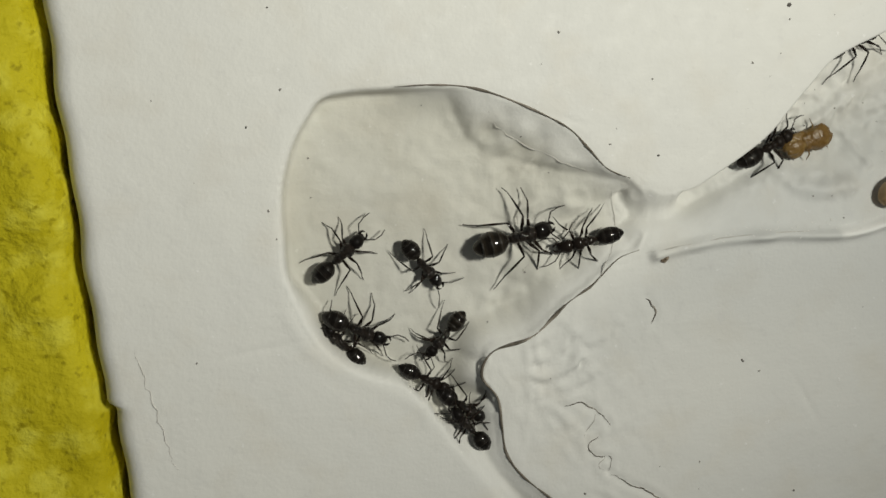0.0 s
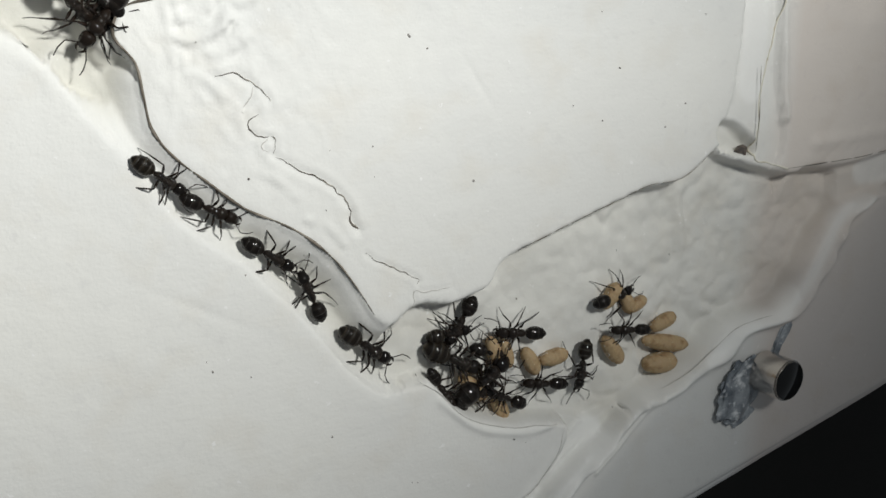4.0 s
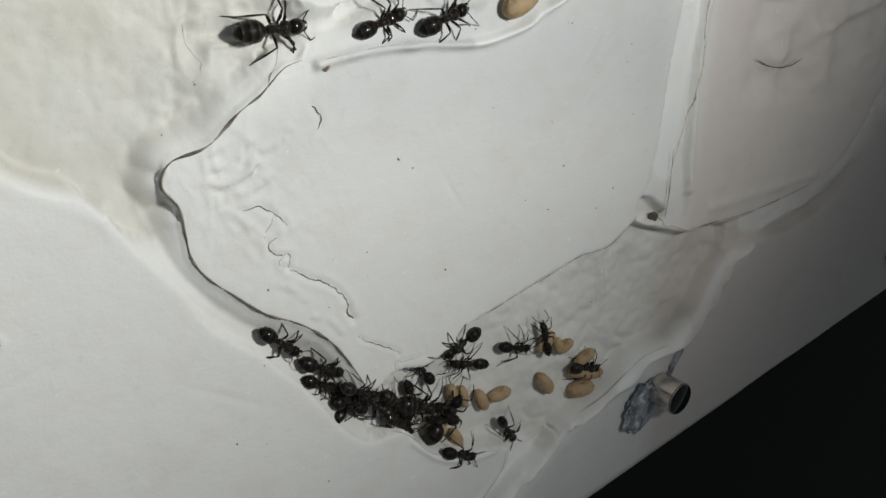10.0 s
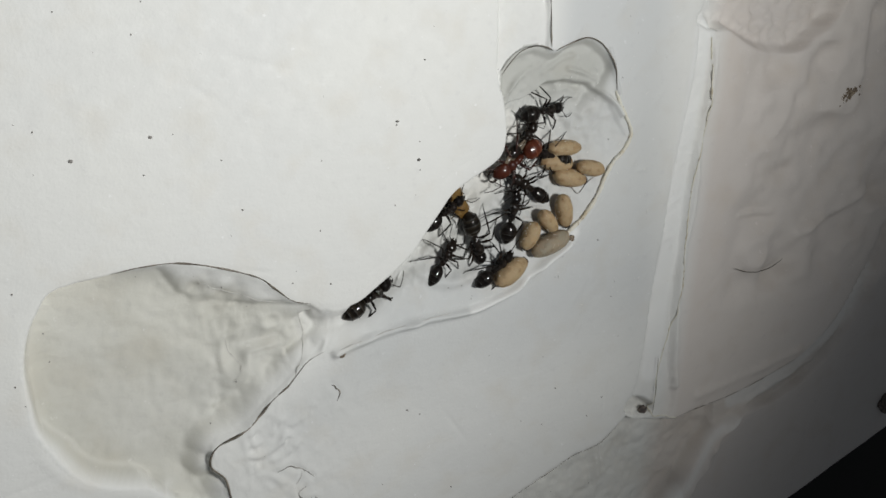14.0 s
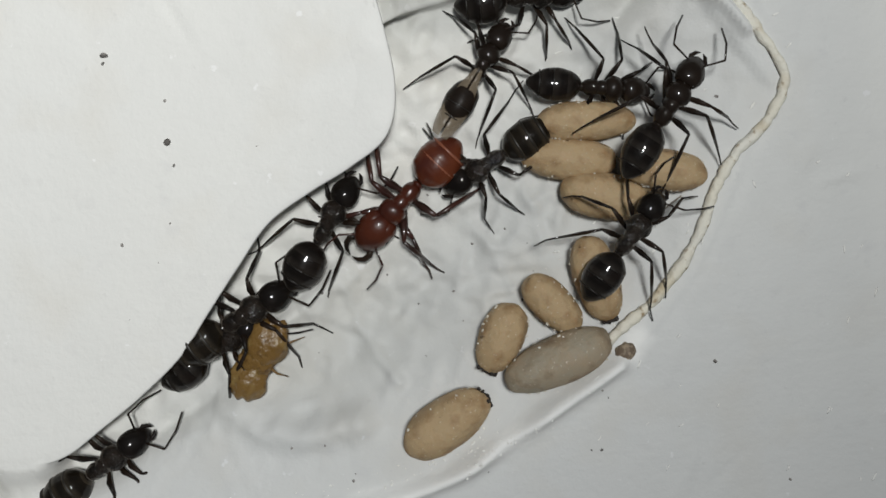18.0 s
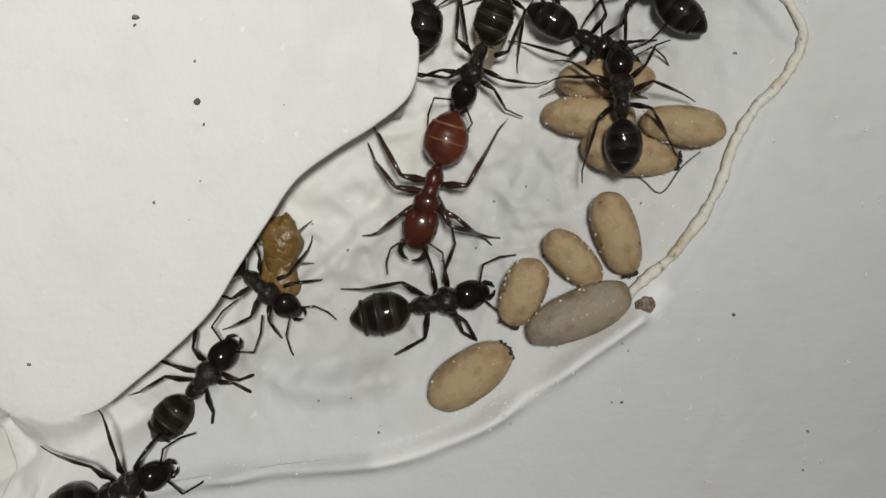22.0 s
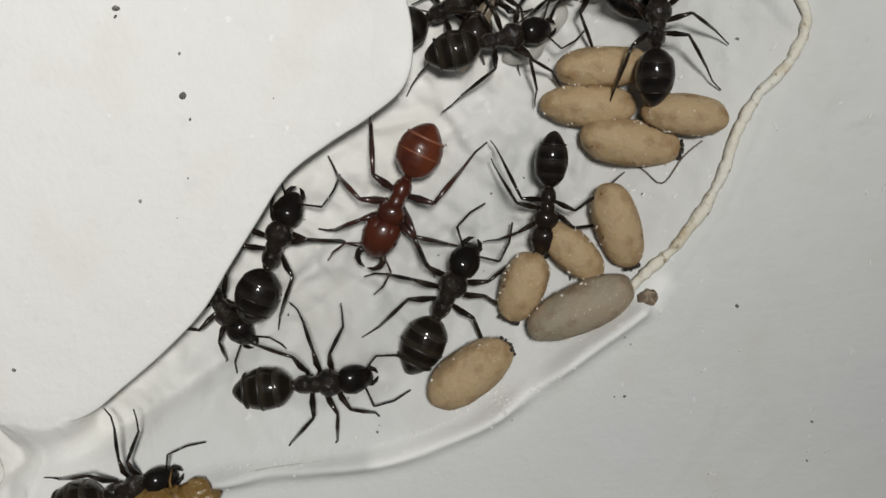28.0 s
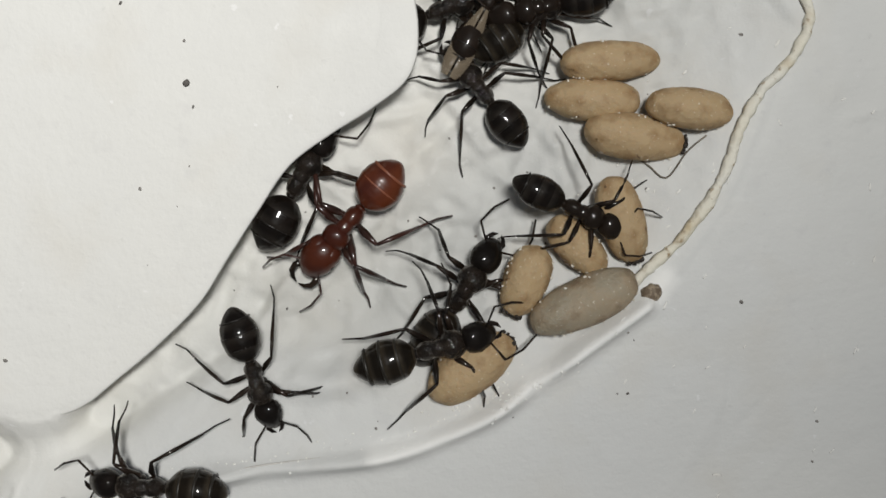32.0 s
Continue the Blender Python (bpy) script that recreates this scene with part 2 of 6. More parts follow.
GASTER = plated(mottled(material("ant_abdomen", (0.006, 0.0045, 0.0036), 0.3, spec=0.06), [(1.5, 0.45, 0.7, (0.012, 0.008, 0.006))], [(9.0, 0.6, 0.03), (2.2, 0.3, 0.06)]), (0.032, 0.027, 0.022), -0.5, 0.50)
GASTER_BANDED = plated(mottled(material("banded_abdomen", (0.008, 0.006, 0.004), 0.3, spec=0.06), [(1.5, 0.45, 0.7, (0.014, 0.010, 0.006))], [(9.0, 0.6, 0.03), (2.2, 0.3, 0.06)]), (0.075, 0.06, 0.042), -0.55, 0.50)
LEG_BLACK = mottled(material("ant_leg", (0.008, 0.0055, 0.004), 0.4, spec=0.1), [(1.0, 0.45, 0.65, (0.022, 0.013, 0.008))])
RED = mottled(material("red_chitin", (0.115, 0.027, 0.009), 0.36, spec=0.3), [(0.9, 0.4, 0.7, (0.05, 0.010, 0.006))], [(7.0, 0.4, 0.02), (2.5, 0.3, 0.06)])
RED_DARK = mottled(material("dark_red_chitin", (0.072, 0.016, 0.006), 0.36, spec=0.3), [(0.9, 0.4, 0.7, (0.03, 0.006, 0.004))], [(7.0, 0.4, 0.02), (2.5, 0.3, 0.06)])
RED_LEG = mottled(material("red_ant_leg", (0.022, 0.010, 0.007), 0.3), [(0.8, 0.45, 0.6, (0.045, 0.014, 0.009))])
BAND = material("segment_skin", (0.009, 0.007, 0.005), 0.4)
BROAD_BAND = material("banded_skin", (0.016, 0.013, 0.009), 0.45)
RED_BAND = material("red_segment_skin", (0.22, 0.075, 0.04), 0.35)
EYE = material("ant_eye", (0.004, 0.004, 0.004), 0.1)
WING = material("wing", (0.30, 0.24, 0.17), 0.25)
WING.node_tree.nodes["Principled BSDF"].inputs["Alpha"].default_value = 0.45
COCOON = mottled(material("cocoon_silk", (0.43, 0.31, 0.175), 0.62, spec=0.3),
                 [(0.5, 0.35, 0.65, (0.47, 0.345, 0.20)), (1.6, 0.48, 0.68, (0.31, 0.20, 0.10)), (9.0, 0.66, 0.71, (0.62, 0.53, 0.41)), (0.45, 0.5, 0.7, (0.38, 0.265, 0.145)), (2.3, 0.68, 0.74, (0.09, 0.05, 0.025))], [(1.0, 0.5, 0.25), (3.0, 0.7, 0.12), (9.0, 0.7, 0.04)])
COCOON_GREY = mottled(material("cocoon_grey", (0.33, 0.285, 0.21), 0.6, spec=0.3),
                      [(0.5, 0.4, 0.7, (0.36, 0.27, 0.175)), (1.6, 0.5, 0.72, (0.22, 0.16, 0.10)), (9.0, 0.66, 0.71, (0.58, 0.51, 0.42)), (2.3, 0.68, 0.74, (0.08, 0.05, 0.03))], [(1.0, 0.5, 0.25), (3.0, 0.7, 0.12), (9.0, 0.7, 0.04)])
for skin in (COCOON, COCOON_GREY):
    skin.node_tree.nodes["Principled BSDF"].inputs["Subsurface Weight"].default_value = 0.15
    skin.node_tree.nodes["Principled BSDF"].inputs["Subsurface Radius"].default_value = (0.6 * MM, 0.35 * MM, 0.2 * MM)
for skin in (ANT_BLACK, ANT_ROUGH, ANT_BROWN, GASTER, GASTER_BANDED, RED, RED_DARK, LEG_BLACK, RED_LEG):
    skin.node_tree.nodes["Principled BSDF"].inputs["Coat Weight"].default_value = 0.6
    skin.node_tree.nodes["Principled BSDF"].inputs["Coat Roughness"].default_value = 0.05
for skin in (ANT_BLACK, ANT_ROUGH, GASTER, GASTER_BANDED):
    shell = skin.node_tree.nodes["Principled BSDF"]
    shell.inputs["Sheen Weight"].default_value, shell.inputs["Sheen Roughness"].default_value = 0.10, 0.35
    shell.inputs["Sheen Tint"].default_value = (1.0, 0.86, 0.7, 1)
for skin in (ANT_ROUGH, RED, RED_DARK):
    shell = skin.node_tree.nodes["Principled BSDF"]
    skin.node_tree.links.new(shell.inputs["Normal"].links[0].from_socket, shell.inputs["Coat Normal"])
SILK = mottled(material("loose_silk", (0.72, 0.69, 0.62), 0.8), [(4.0, 0.4, 0.6, (0.6, 0.55, 0.46))])
LARVA = mottled(material("larva_skin", (0.60, 0.585, 0.53), 0.28, spec=0.4), [(1.2, 0.5, 0.7, (0.48, 0.46, 0.40))], [(2.0, 0.3, 0.08)])
LARVA.node_tree.nodes["Principled BSDF"].inputs["Alpha"].default_value = 0.6
LARVA.node_tree.nodes["Principled BSDF"].inputs["Subsurface Weight"].default_value = 0.4
LARVA.node_tree.nodes["Principled BSDF"].inputs["Subsurface Radius"].default_value = (0.7 * MM, 0.6 * MM, 0.5 * MM)
TIP = material("cocoon_tip", (0.02, 0.014, 0.01), 0.6)
HUSK = mottled(material("amber_husk", (0.19, 0.11, 0.032), 0.3), [(0.5, 0.4, 0.65, (0.15, 0.08, 0.018)), (1.6, 0.5, 0.75, (0.27, 0.19, 0.07)), (2.2, 0.58, 0.72, (0.07, 0.035, 0.012))], [(1.0, 0.5, 0.25), (4.0, 0.6, 0.1)])
# SEAM and CRACK also colour the rim lines painted for shade
SEAM = mottled(material("seam_brown", (0.17, 0.145, 0.115), 0.8), [(1.2, 0.4, 0.6, (0.10, 0.085, 0.065)), (0.4, 0.5, 0.7, (0.36, 0.32, 0.27))])
CRACK = mottled(material("crack_dark", (0.09, 0.075, 0.06), 0.8), [(0.8, 0.5, 0.65, (0.3, 0.27, 0.23))])
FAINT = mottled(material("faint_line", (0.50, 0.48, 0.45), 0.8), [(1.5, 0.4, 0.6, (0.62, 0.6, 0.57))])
GREY_DIRT = mottled(material("grey_grain", (0.13, 0.12, 0.11), 0.8), [(1.5, 0.45, 0.55, (0.3, 0.28, 0.26))])
DIRT = mottled(material("dark_speck", (0.06, 0.05, 0.045), 0.7), [(3.0, 0.4, 0.6, (0.16, 0.13, 0.11))])
PELLET = mottled(material("pellet", (0.15, 0.11, 0.075), 0.7), [(4.0, 0.45, 0.6, (0.35, 0.28, 0.2))], [(5.0, 0.7, 0.1)])
STEEL = mottled(material("nickel", (0.62, 0.58, 0.54), 0.22, 1.0), [], [(3.0, 0.05, 0.03)])
# near-black base puts the face's dark reflection into its colour
MAGNET_FACE = material("magnet_face", (0.006, 0.006, 0.006), 0.12)
# the light patches paint glints into the glue's colour
GLUE = mottled(material("clear_glue", (0.34, 0.37, 0.40), 0.12, spec=0.6), [(0.5, 0.40, 0.60, (0.12, 0.14, 0.165)), (0.8, 0.56, 0.68, (0.78, 0.80, 0.82)), (2.5, 0.6, 0.75, (0.7, 0.73, 0.76))], [(1.0, 0.9, 0.5), (4.0, 0.5, 0.1)])


# ---- mesh helpers ----
def mesh_from(name, bm, mat, smooth=True):
    me = bpy.data.meshes.new(name)
    bm.to_mesh(me)
    bm.free()
    me.materials.append(mat)
    if smooth:
        me.polygons.foreach_set("use_smooth", [True] * len(me.polygons))
    return me


def part(name, bm, mat, parent, label="", at=None):
    """Links a bmesh as one mesh object under a thing or a part."""
    ob = new(name, mesh_from(name, bm, mat))
    ob.parent = parent
    if at is not None:
        ob.location = at
    return tagged(ob, label)


def blob(bm, centre, radii, turn=(0, 0, 0), seg=16, rings=10, wobble=0.0, taper=0.0, seed=0, plates=0, point=0.0):
    """An ellipsoid, tapered along its x axis and uneven by wobble."""
    got = bmesh.ops.create_uvsphere(bm, u_segments=seg, v_segments=rings, radius=1.0)["verts"]
    rot = Euler([radians(a) for a in turn]).to_matrix()
    for v in got:
        p = Vector((v.co.z, v.co.x, v.co.y))
        k = 1.0 + taper * p.x
        if plates and abs(p.x) < 0.97:
            k *= 0.99 + 0.028 * ((1 - p.x) * plates / 2 % 1)
        p = Vector((p.x, p.y * k, p.z * k))
        if point and p.x < 0:
            p = Vector((p.x, p.y * (1 - point * p.x * p.x), p.z * (1 - point * p.x * p.x)))
        if wobble:
            p *= 1.0 + wobble * noise.noise(p * 2.1 + Vector((seed * 7.3, seed, 0)))
        p = rot @ Vector((p.x * radii[0], p.y * radii[1], p.z * radii[2]))
        v.co = (p + Vector(centre)) * MM
    return got


def tube(bm, points, radii, seg=7):
    """A tapered tube through points (mm), closed at both ends."""
    points = [Vector(p) for p in points]
    loops = []
    side = None
    for i, p in enumerate(points):
        a = points[max(i - 1, 0)]
        b = points[min(i + 1, len(points) - 1)]
        way = (b - a).normalized()
        if side is None:
            side = way.orthogonal().normalized()
        side = (side - way * side.dot(way)).normalized()
        up = way.cross(side)
        loops.append([bm.verts.new((p + (side * math.cos(6.2832 * k / seg) + up * math.sin(6.2832 * k / seg)) * radii[i]) * MM) for k in range(seg)])
    for a, b in zip(loops, loops[1:]):
        for k in range(seg):
            bm.faces.new((a[k], a[(k + 1) % seg], b[(k + 1) % seg], b[k]))
    bm.faces.new(loops[0][::-1])
    bm.faces.new(loops[-1])


def spline(points, step=0.3, closed=True):
    """Catmull-Rom curve through plan points, resampled at about step mm."""
    out, n = [], len(points)
    for i in range(n if closed else n - 1):
        if closed:
            p = [np.array(points[(i + k) % n], float) for k in (-1, 0, 1, 2)]
        else:
            p = [np.array(points[min(max(i + k, 0), n - 1)], float) for k in (-1, 0, 1, 2)]
        count = max(2, int(np.linalg.norm(p[2] - p[1]) / step))
        for j in range(count):
            u = j / count
            out.append(0.5 * (2 * p[1] + (p[2] - p[0]) * u + (2 * p[0] - 5 * p[1] + 4 * p[2] - p[3]) * u * u + (3 * p[1] - p[0] - 3 * p[2] + p[3]) * u ** 3))
    return np.array(out)


def inside(poly, x, y):
    res = np.zeros(x.shape, bool)
    px, py = poly[:, 0], poly[:, 1]
    qx, qy = np.roll(px, -1), np.roll(py, -1)
    for a, b, c, d in zip(px, py, qx, qy):
        if b != d:
            res ^= ((b > y) != (d > y)) & (x < (c - a) * (y - b) / (d - b) + a)
    return res


def smooth01(v):
    v = np.clip(v, 0, 1)
    return v * v * (3 - 2 * v)


# ---- plan of the nest: rims of the hollows, seen from above ----
CHAMBER_WEST = [(30.3, -32.0), (28.6, -31.3), (27.2, -29.8), (25.7, -28.4), (23.3, -27.2), (21.1, -26.4), (19.4, -25.9), (14.6, -25.8), (10.5, -26.2),
                (9.1, -27.6), (8.0, -29.6), (7.4, -31.8), (7.3, -34.4), (7.5, -37.2), (8.1, -39.4), (9.3, -41.8), (10.7, -43.3), (12.6, -44.3),
                (14.7, -45.1), (16.3, -46.2), (17.5, -47.8), (19.5, -48.6), (21.4, -47.4), (21.2, -46.2), (20.1, -44.6), (20.9, -43.1), (23.6, -42.2), (25.9, -40.1),
                (27.7, -38.9), (29.4, -37.2), (31.0, -36.6), (32.0, -34.0)]
SOUTH_WEST_BANK = [(16.6, -46.6), (17.9, -48.9), (19.4, -50.9), (20.8, -52.9), (22.0, -54.8), (22.9, -56.1), (24.7, -57.7), (26.7, -59.3), (28.4, -61.2), (30.0, -62.9), (31.9, -65.5), (33.5, -67.8), (35.6, -69.7)]
PASSAGE_SOUTH = [(14.0, -43.0)] + SOUTH_WEST_BANK + [(36.5, -69.8), (39.6, -69.5), (40.0, -66.0), (38.6, -64.2), (37.0, -64.8), (35.6, -64.0), (34.4, -61.9),
                 (32.9, -59.7), (31.0, -57.9), (29.3, -56.8), (27.0, -55.6), (25.0, -53.9), (22.9, -52.1), (21.7, -50.3), (21.5, -48.4), (21.1, -46.7), (20.1, -44.9), (20.2, -43.0)]
CHAMBER_SOUTH = [(36.5, -69.8), (37.8, -69.5), (39.2, -69.4), (40.5, -70.7), (41.8, -72.3), (43.6, -73.5), (46.6, -74.5), (48.6, -74.7), (51.0, -75.2), (53.6, -76.3),
                 (56.4, -76.0), (59.0, -74.8), (62.2, -73.9), (65.3, -72.2), (68.4, -69.9), (73.8, -69.1), (75.8, -67.8), (77.7, -64.9), (79.3, -62.5), (80.8, -60.4),
                 (80.8, -57.2), (77.5, -56.4), (74.3, -56.7), (72.3, -56.1), (70.0, -55.6), (67.6, -54.6), (66.4, -53.9), (65.4, -54.4), (62.5, -56.3), (59.1, -56.7),
                 (56.3, -57.6), (53.1, -58.6), (49.5, -59.8), (47.0, -60.6), (45.5, -61.5), (44.6, -62.9), (43.1, -63.4), (41.3, -63.8), (38.6, -63.6), (36.4, -65.6)]
PASSAGE_NORTH = [(27.6, -35.4), (29.4, -33.2), (31.0, -32.5), (32.5, -32.8), (34.6, -32.6), (36.6, -31.5), (38.4, -30.3), (40.0, -29.0), (41.3, -27.5), (42.8, -25.8), (44.3, -24.2), (46.1, -23.2), (47.9, -22.4), (49.5, -21.3), (49.9, -19.0), (49.3, -14.6),
                 (51.4, -12.3), (53.6, -11.9), (55.4, -12.5), (56.5, -12.2), (59.0, -11.6), (61.0, -12.6), (62.3, -14.8), (63.4, -17.4), (64.5, -20.0), (64.9, -21.9),
                 (63.4, -23.6), (62.3, -25.6), (60.8, -28.2), (58.8, -30.4), (56.5, -32.2), (53.4, -33.8), (49.6, -34.9), (45.0, -35.7), (40.3, -35.7), (36.0, -36.1), (32.0, -36.9), (29.0, -37.4)]
STRIP_EAST = [(66.6, -54.5), (67.5, -49.0), (68.1, -44.8), (68.9, -37.3), (70.1, -30.2), (71.2, -23.4), (72.4, -16.8), (73.3, -9.0), (75.6, -9.0), (75.2, -16.0),
              (74.4, -22.0), (73.4, -27.0), (72.8, -34.7), (72.5, -41.5), (72.6, -48.9), (73.3, -54.6), (71.0, -57.5)]
PASSAGE_EAST = [(77.0, -61.0), (82.0, -60.2), (88.0, -59.8), (94.0, -58.8), (99.5, -56.0), (104.0, -51.0), (108.0, -45.0), (110.0, -38.0), (107.0, -38.0), (104.5, -44.0),
                (99.7, -50.6), (93.8, -54.0), (86.7, -55.4), (80.7, -56.2), (75.0, -56.6)]
POCKET_NORTH_EAST = [(73.3, -8.0), (72.2, -11.4), (74.9, -12.1), (77.1, -12.6), (80.3, -14.5), (84.3, -15.7), (88.2, -15.3), (91.9, -13.1), (94.6, -10.5), (97.0, -4.0), (96.0, 4.0), (84.0, 7.0), (74.0, 2.0)]
GROOVE_SOUTH = [(52.0, -74.5), (50.8, -77.2), (48.0, -79.8), (44.0, -82.3), (39.0, -85.0), (43.0, -88.0), (47.5, -84.5), (50.0, -81.4), (53.0, -78.8), (57.5, -75.2)]
PIT_SOUTH = [(66.3, -51.8), (68.6, -52.0), (70.7, -53.6), (70.6, -55.3), (68.2, -55.0), (65.8, -53.6)]
PIT_NORTH = [(72.4, -11.0), (74.4, -9.6), (75.4, -11.0), (77.4, -11.8), (75.6, -12.4)]
GROOVE_NORTH = [(49.0, -15.5), (49.0, -12.0), (49.1, -4.0), (49.2, 3.0), (54.4, 3.0), (54.5, -6.0), (54.8, -12.8), (52.0, -14.5)]
# rim, depth, width of the wall's slope
HOLLOWS = [(CHAMBER_WEST, 3.0, 0.45), (PASSAGE_SOUTH, 2.5, 0.35), (CHAMBER_SOUTH, 2.8, 0.7), (PASSAGE_NORTH, 2.05, 0.8), (STRIP_EAST, 0.5, 0.3),
           (PASSAGE_EAST, 1.3, 0.8), (POCKET_NORTH_EAST, 1.6, 1.2), (GROOVE_SOUTH, 1.7, 0.55), (PIT_SOUTH, 1.9, 1.1), (PIT_NORTH, 1.0, 0.8), (GROOVE_NORTH, 0.5, 0.4)]
LIP = [(29.6, -31.9), (32.0, -32.7), (34.2, -32.7), (36.4, -31.5), (38.3, -30.3), (40.0, -29.0), (41.3, -27.5), (42.8, -25.8), (44.3, -24.2), (46.1, -23.2), (47.9, -22.4), (49.4, -21.4), (49.9, -19.6), (49.7, -17.0), (49.4, -14.8)]
MIDDLE_RIM = [(31.0, -36.7), (29.4, -37.3), (27.7, -38.9), (25.9, -40.1), (23.6, -42.2), (20.9, -43.1), (20.1, -44.7), (21.2, -46.4), (21.5, -48.4), (21.8, -50.3), (22.9, -52.0), (25.0, -53.9), (27.0, -55.6), (29.3, -56.8), (31.0, -57.9), (32.9, -59.7), (34.4, -61.9), (35.6, -64.0)]
FLOORS = [((17, -36), 2.4), ((12, -32), 1.9), ((24, -54), 1.4), ((31, -61), 1.5), ((50, -66), 2.3), ((62, -60), 2.4), ((72, -60), 2.4),
          ((31, -34.5), 1.5), ((35, -33), 2.0), ((44, -30), 2.1), ((52, -25), 1.95), ((56, -17), 1.85)]
SHELF_X, SHELF_Y = (48.0, 52.0, 54.6, 56.8, 59.7, 61.9, 63.2, 64.2), (-17.4, -17.1, -16.3, -15.9, -16.35, -18.1, -20.5, -22.0)
SLAB_EAST, SLAB_NORTH, SLAB_THICK = 128.0, 6.0, 14.0


def floor_depth(x, y):
    """Depth of the hollows' floor below the slab's face, blended from room to room."""
    top, total = 0.0, 0.0
    for (cx, cy), d in FLOORS:
        w = np.exp(-((x - cx) ** 2 + (y - cy) ** 2) / 60) + 1e-9
        top, total = top + w * d, total + w
    return top / total


def south_edge(x):
    return -101.6 + 0.262 * (np.asarray(x, float))


def west_edge(y):
    return -4.6 - 0.07 * (np.asarray(y, float) + 33) + 0.14 * np.sin(np.asarray(y) * 0.9) * np.sin(np.asarray(y) * 0.31) + 0.5 * (np.tanh((-45.2 - np.asarray(y)) * 6) + 1) * 0.6


@functools.lru_cache(maxsize=None)
def lattice(seed):
    return np.random.RandomState(seed).uniform(-1, 1, (256, 256))


def value_noise(x, y, scale, seed):
    """Smooth lattice noise between -1 and 1 on arrays."""
    table = lattice(seed)
    u, v = x / scale + 100, y / scale + 100
    i, j = np.floor(u).astype(int), np.floor(v).astype(int)
    f, g = smooth01(u - i), smooth01(v - j)
    i0, j0, i1, j1 = i % 256, j % 256, (i + 1) % 256, (j + 1) % 256
    return (table[i0, j0] * (1 - f) + table[i1, j0] * f) * (1 - g) + (table[i0, j1] * (1 - f) + table[i1, j1] * f) * g


def near(points, x, y, reach=4.0):
    """Distance to a plan line given by close points, and the index of the nearest; 99 beyond reach."""
    best, which = np.full(x.shape, 99.0), np.zeros(x.shape, int)
    lo, hi = points.min(0) - reach, points.max(0) + reach
    take = np.nonzero((x > lo[0]) & (x < hi[0]) & (y > lo[1]) & (y < hi[1]))[0]
    for s in range(0, len(take), 8000):
        k = take[s:s + 8000]
        px, py = x[k], y[k]
        d = (px[:, None] - points[None, :, 0]) ** 2 + (py[:, None] - points[None, :, 1]) ** 2
        a = d.argmin(1)
        far = np.sqrt(d[np.arange(len(k)), a])
        for b in (np.maximum(a - 1, 0), np.minimum(a + 1, len(points) - 1)):
            ex, ey = points[b, 0] - points[a, 0], points[b, 1] - points[a, 1]
            size = ex * ex + ey * ey
            u = np.clip(((px - points[a, 0]) * ex + (py - points[a, 1]) * ey) / np.maximum(size, 1e-9), 0, 1)
            u = np.where(size < 0.5, u, 0)
            far = np.minimum(far, np.hypot(px - points[a, 0] - u * ex, py - points[a, 1] - u * ey))
        best[k], which[k] = far, a
    return best, which


OVER = 2.0
OVER_WAY = np.array([0.66, -0.75])


def lip_push(x, y, back):
    """How far the overhanging rim of the northern block reaches out, measured from its wall."""
    lip = spline(LIP, 0.25, closed=False)
    d, k = near(lip - OVER_WAY * back, x, y, 6.0)
    along = k * 0.25
    ends = smooth01((along - 3.0) / 4.0) * smooth01((len(lip) * 0.25 - along) / 3.0)
    return OVER * ends * np.clip(1 - d / 6.0, 0, 1) ** 2


def set_back(rim):
    """Moves a rim back under the lip."""
    lip = spline(LIP, 0.25, closed=False)
    d, k = near(lip, rim[:, 0], rim[:, 1], 6.0)
    along = k * 0.25
    ends = smooth01((along - 3.0) / 4.0) * smooth01((len(lip) * 0.25 - along) / 3.0)
    return rim - OVER_WAY[None, :] * (OVER * ends * smooth01((2.2 - d) / 1.6))[:, None]


@functools.lru_cache(maxsize=None)
def hollow_rims():
    """Each hollow's outline, depth and wall width, with the stretches of its rim that no deeper hollow swallows."""
    polys = [(set_back(spline(rim, 0.25)), d, w) for rim, d, w in HOLLOWS]
    rims = []
    for n, (p, d, _) in enumerate(polys):
        keep = np.ones(len(p), bool)
        for k, (q, dd, _) in enumerate(polys):
            if k != n and dd >= d - 0.6:
                keep &= ~inside(q, p[:, 0], p[:, 1])
        rims.append(p[keep])
    return polys, rims


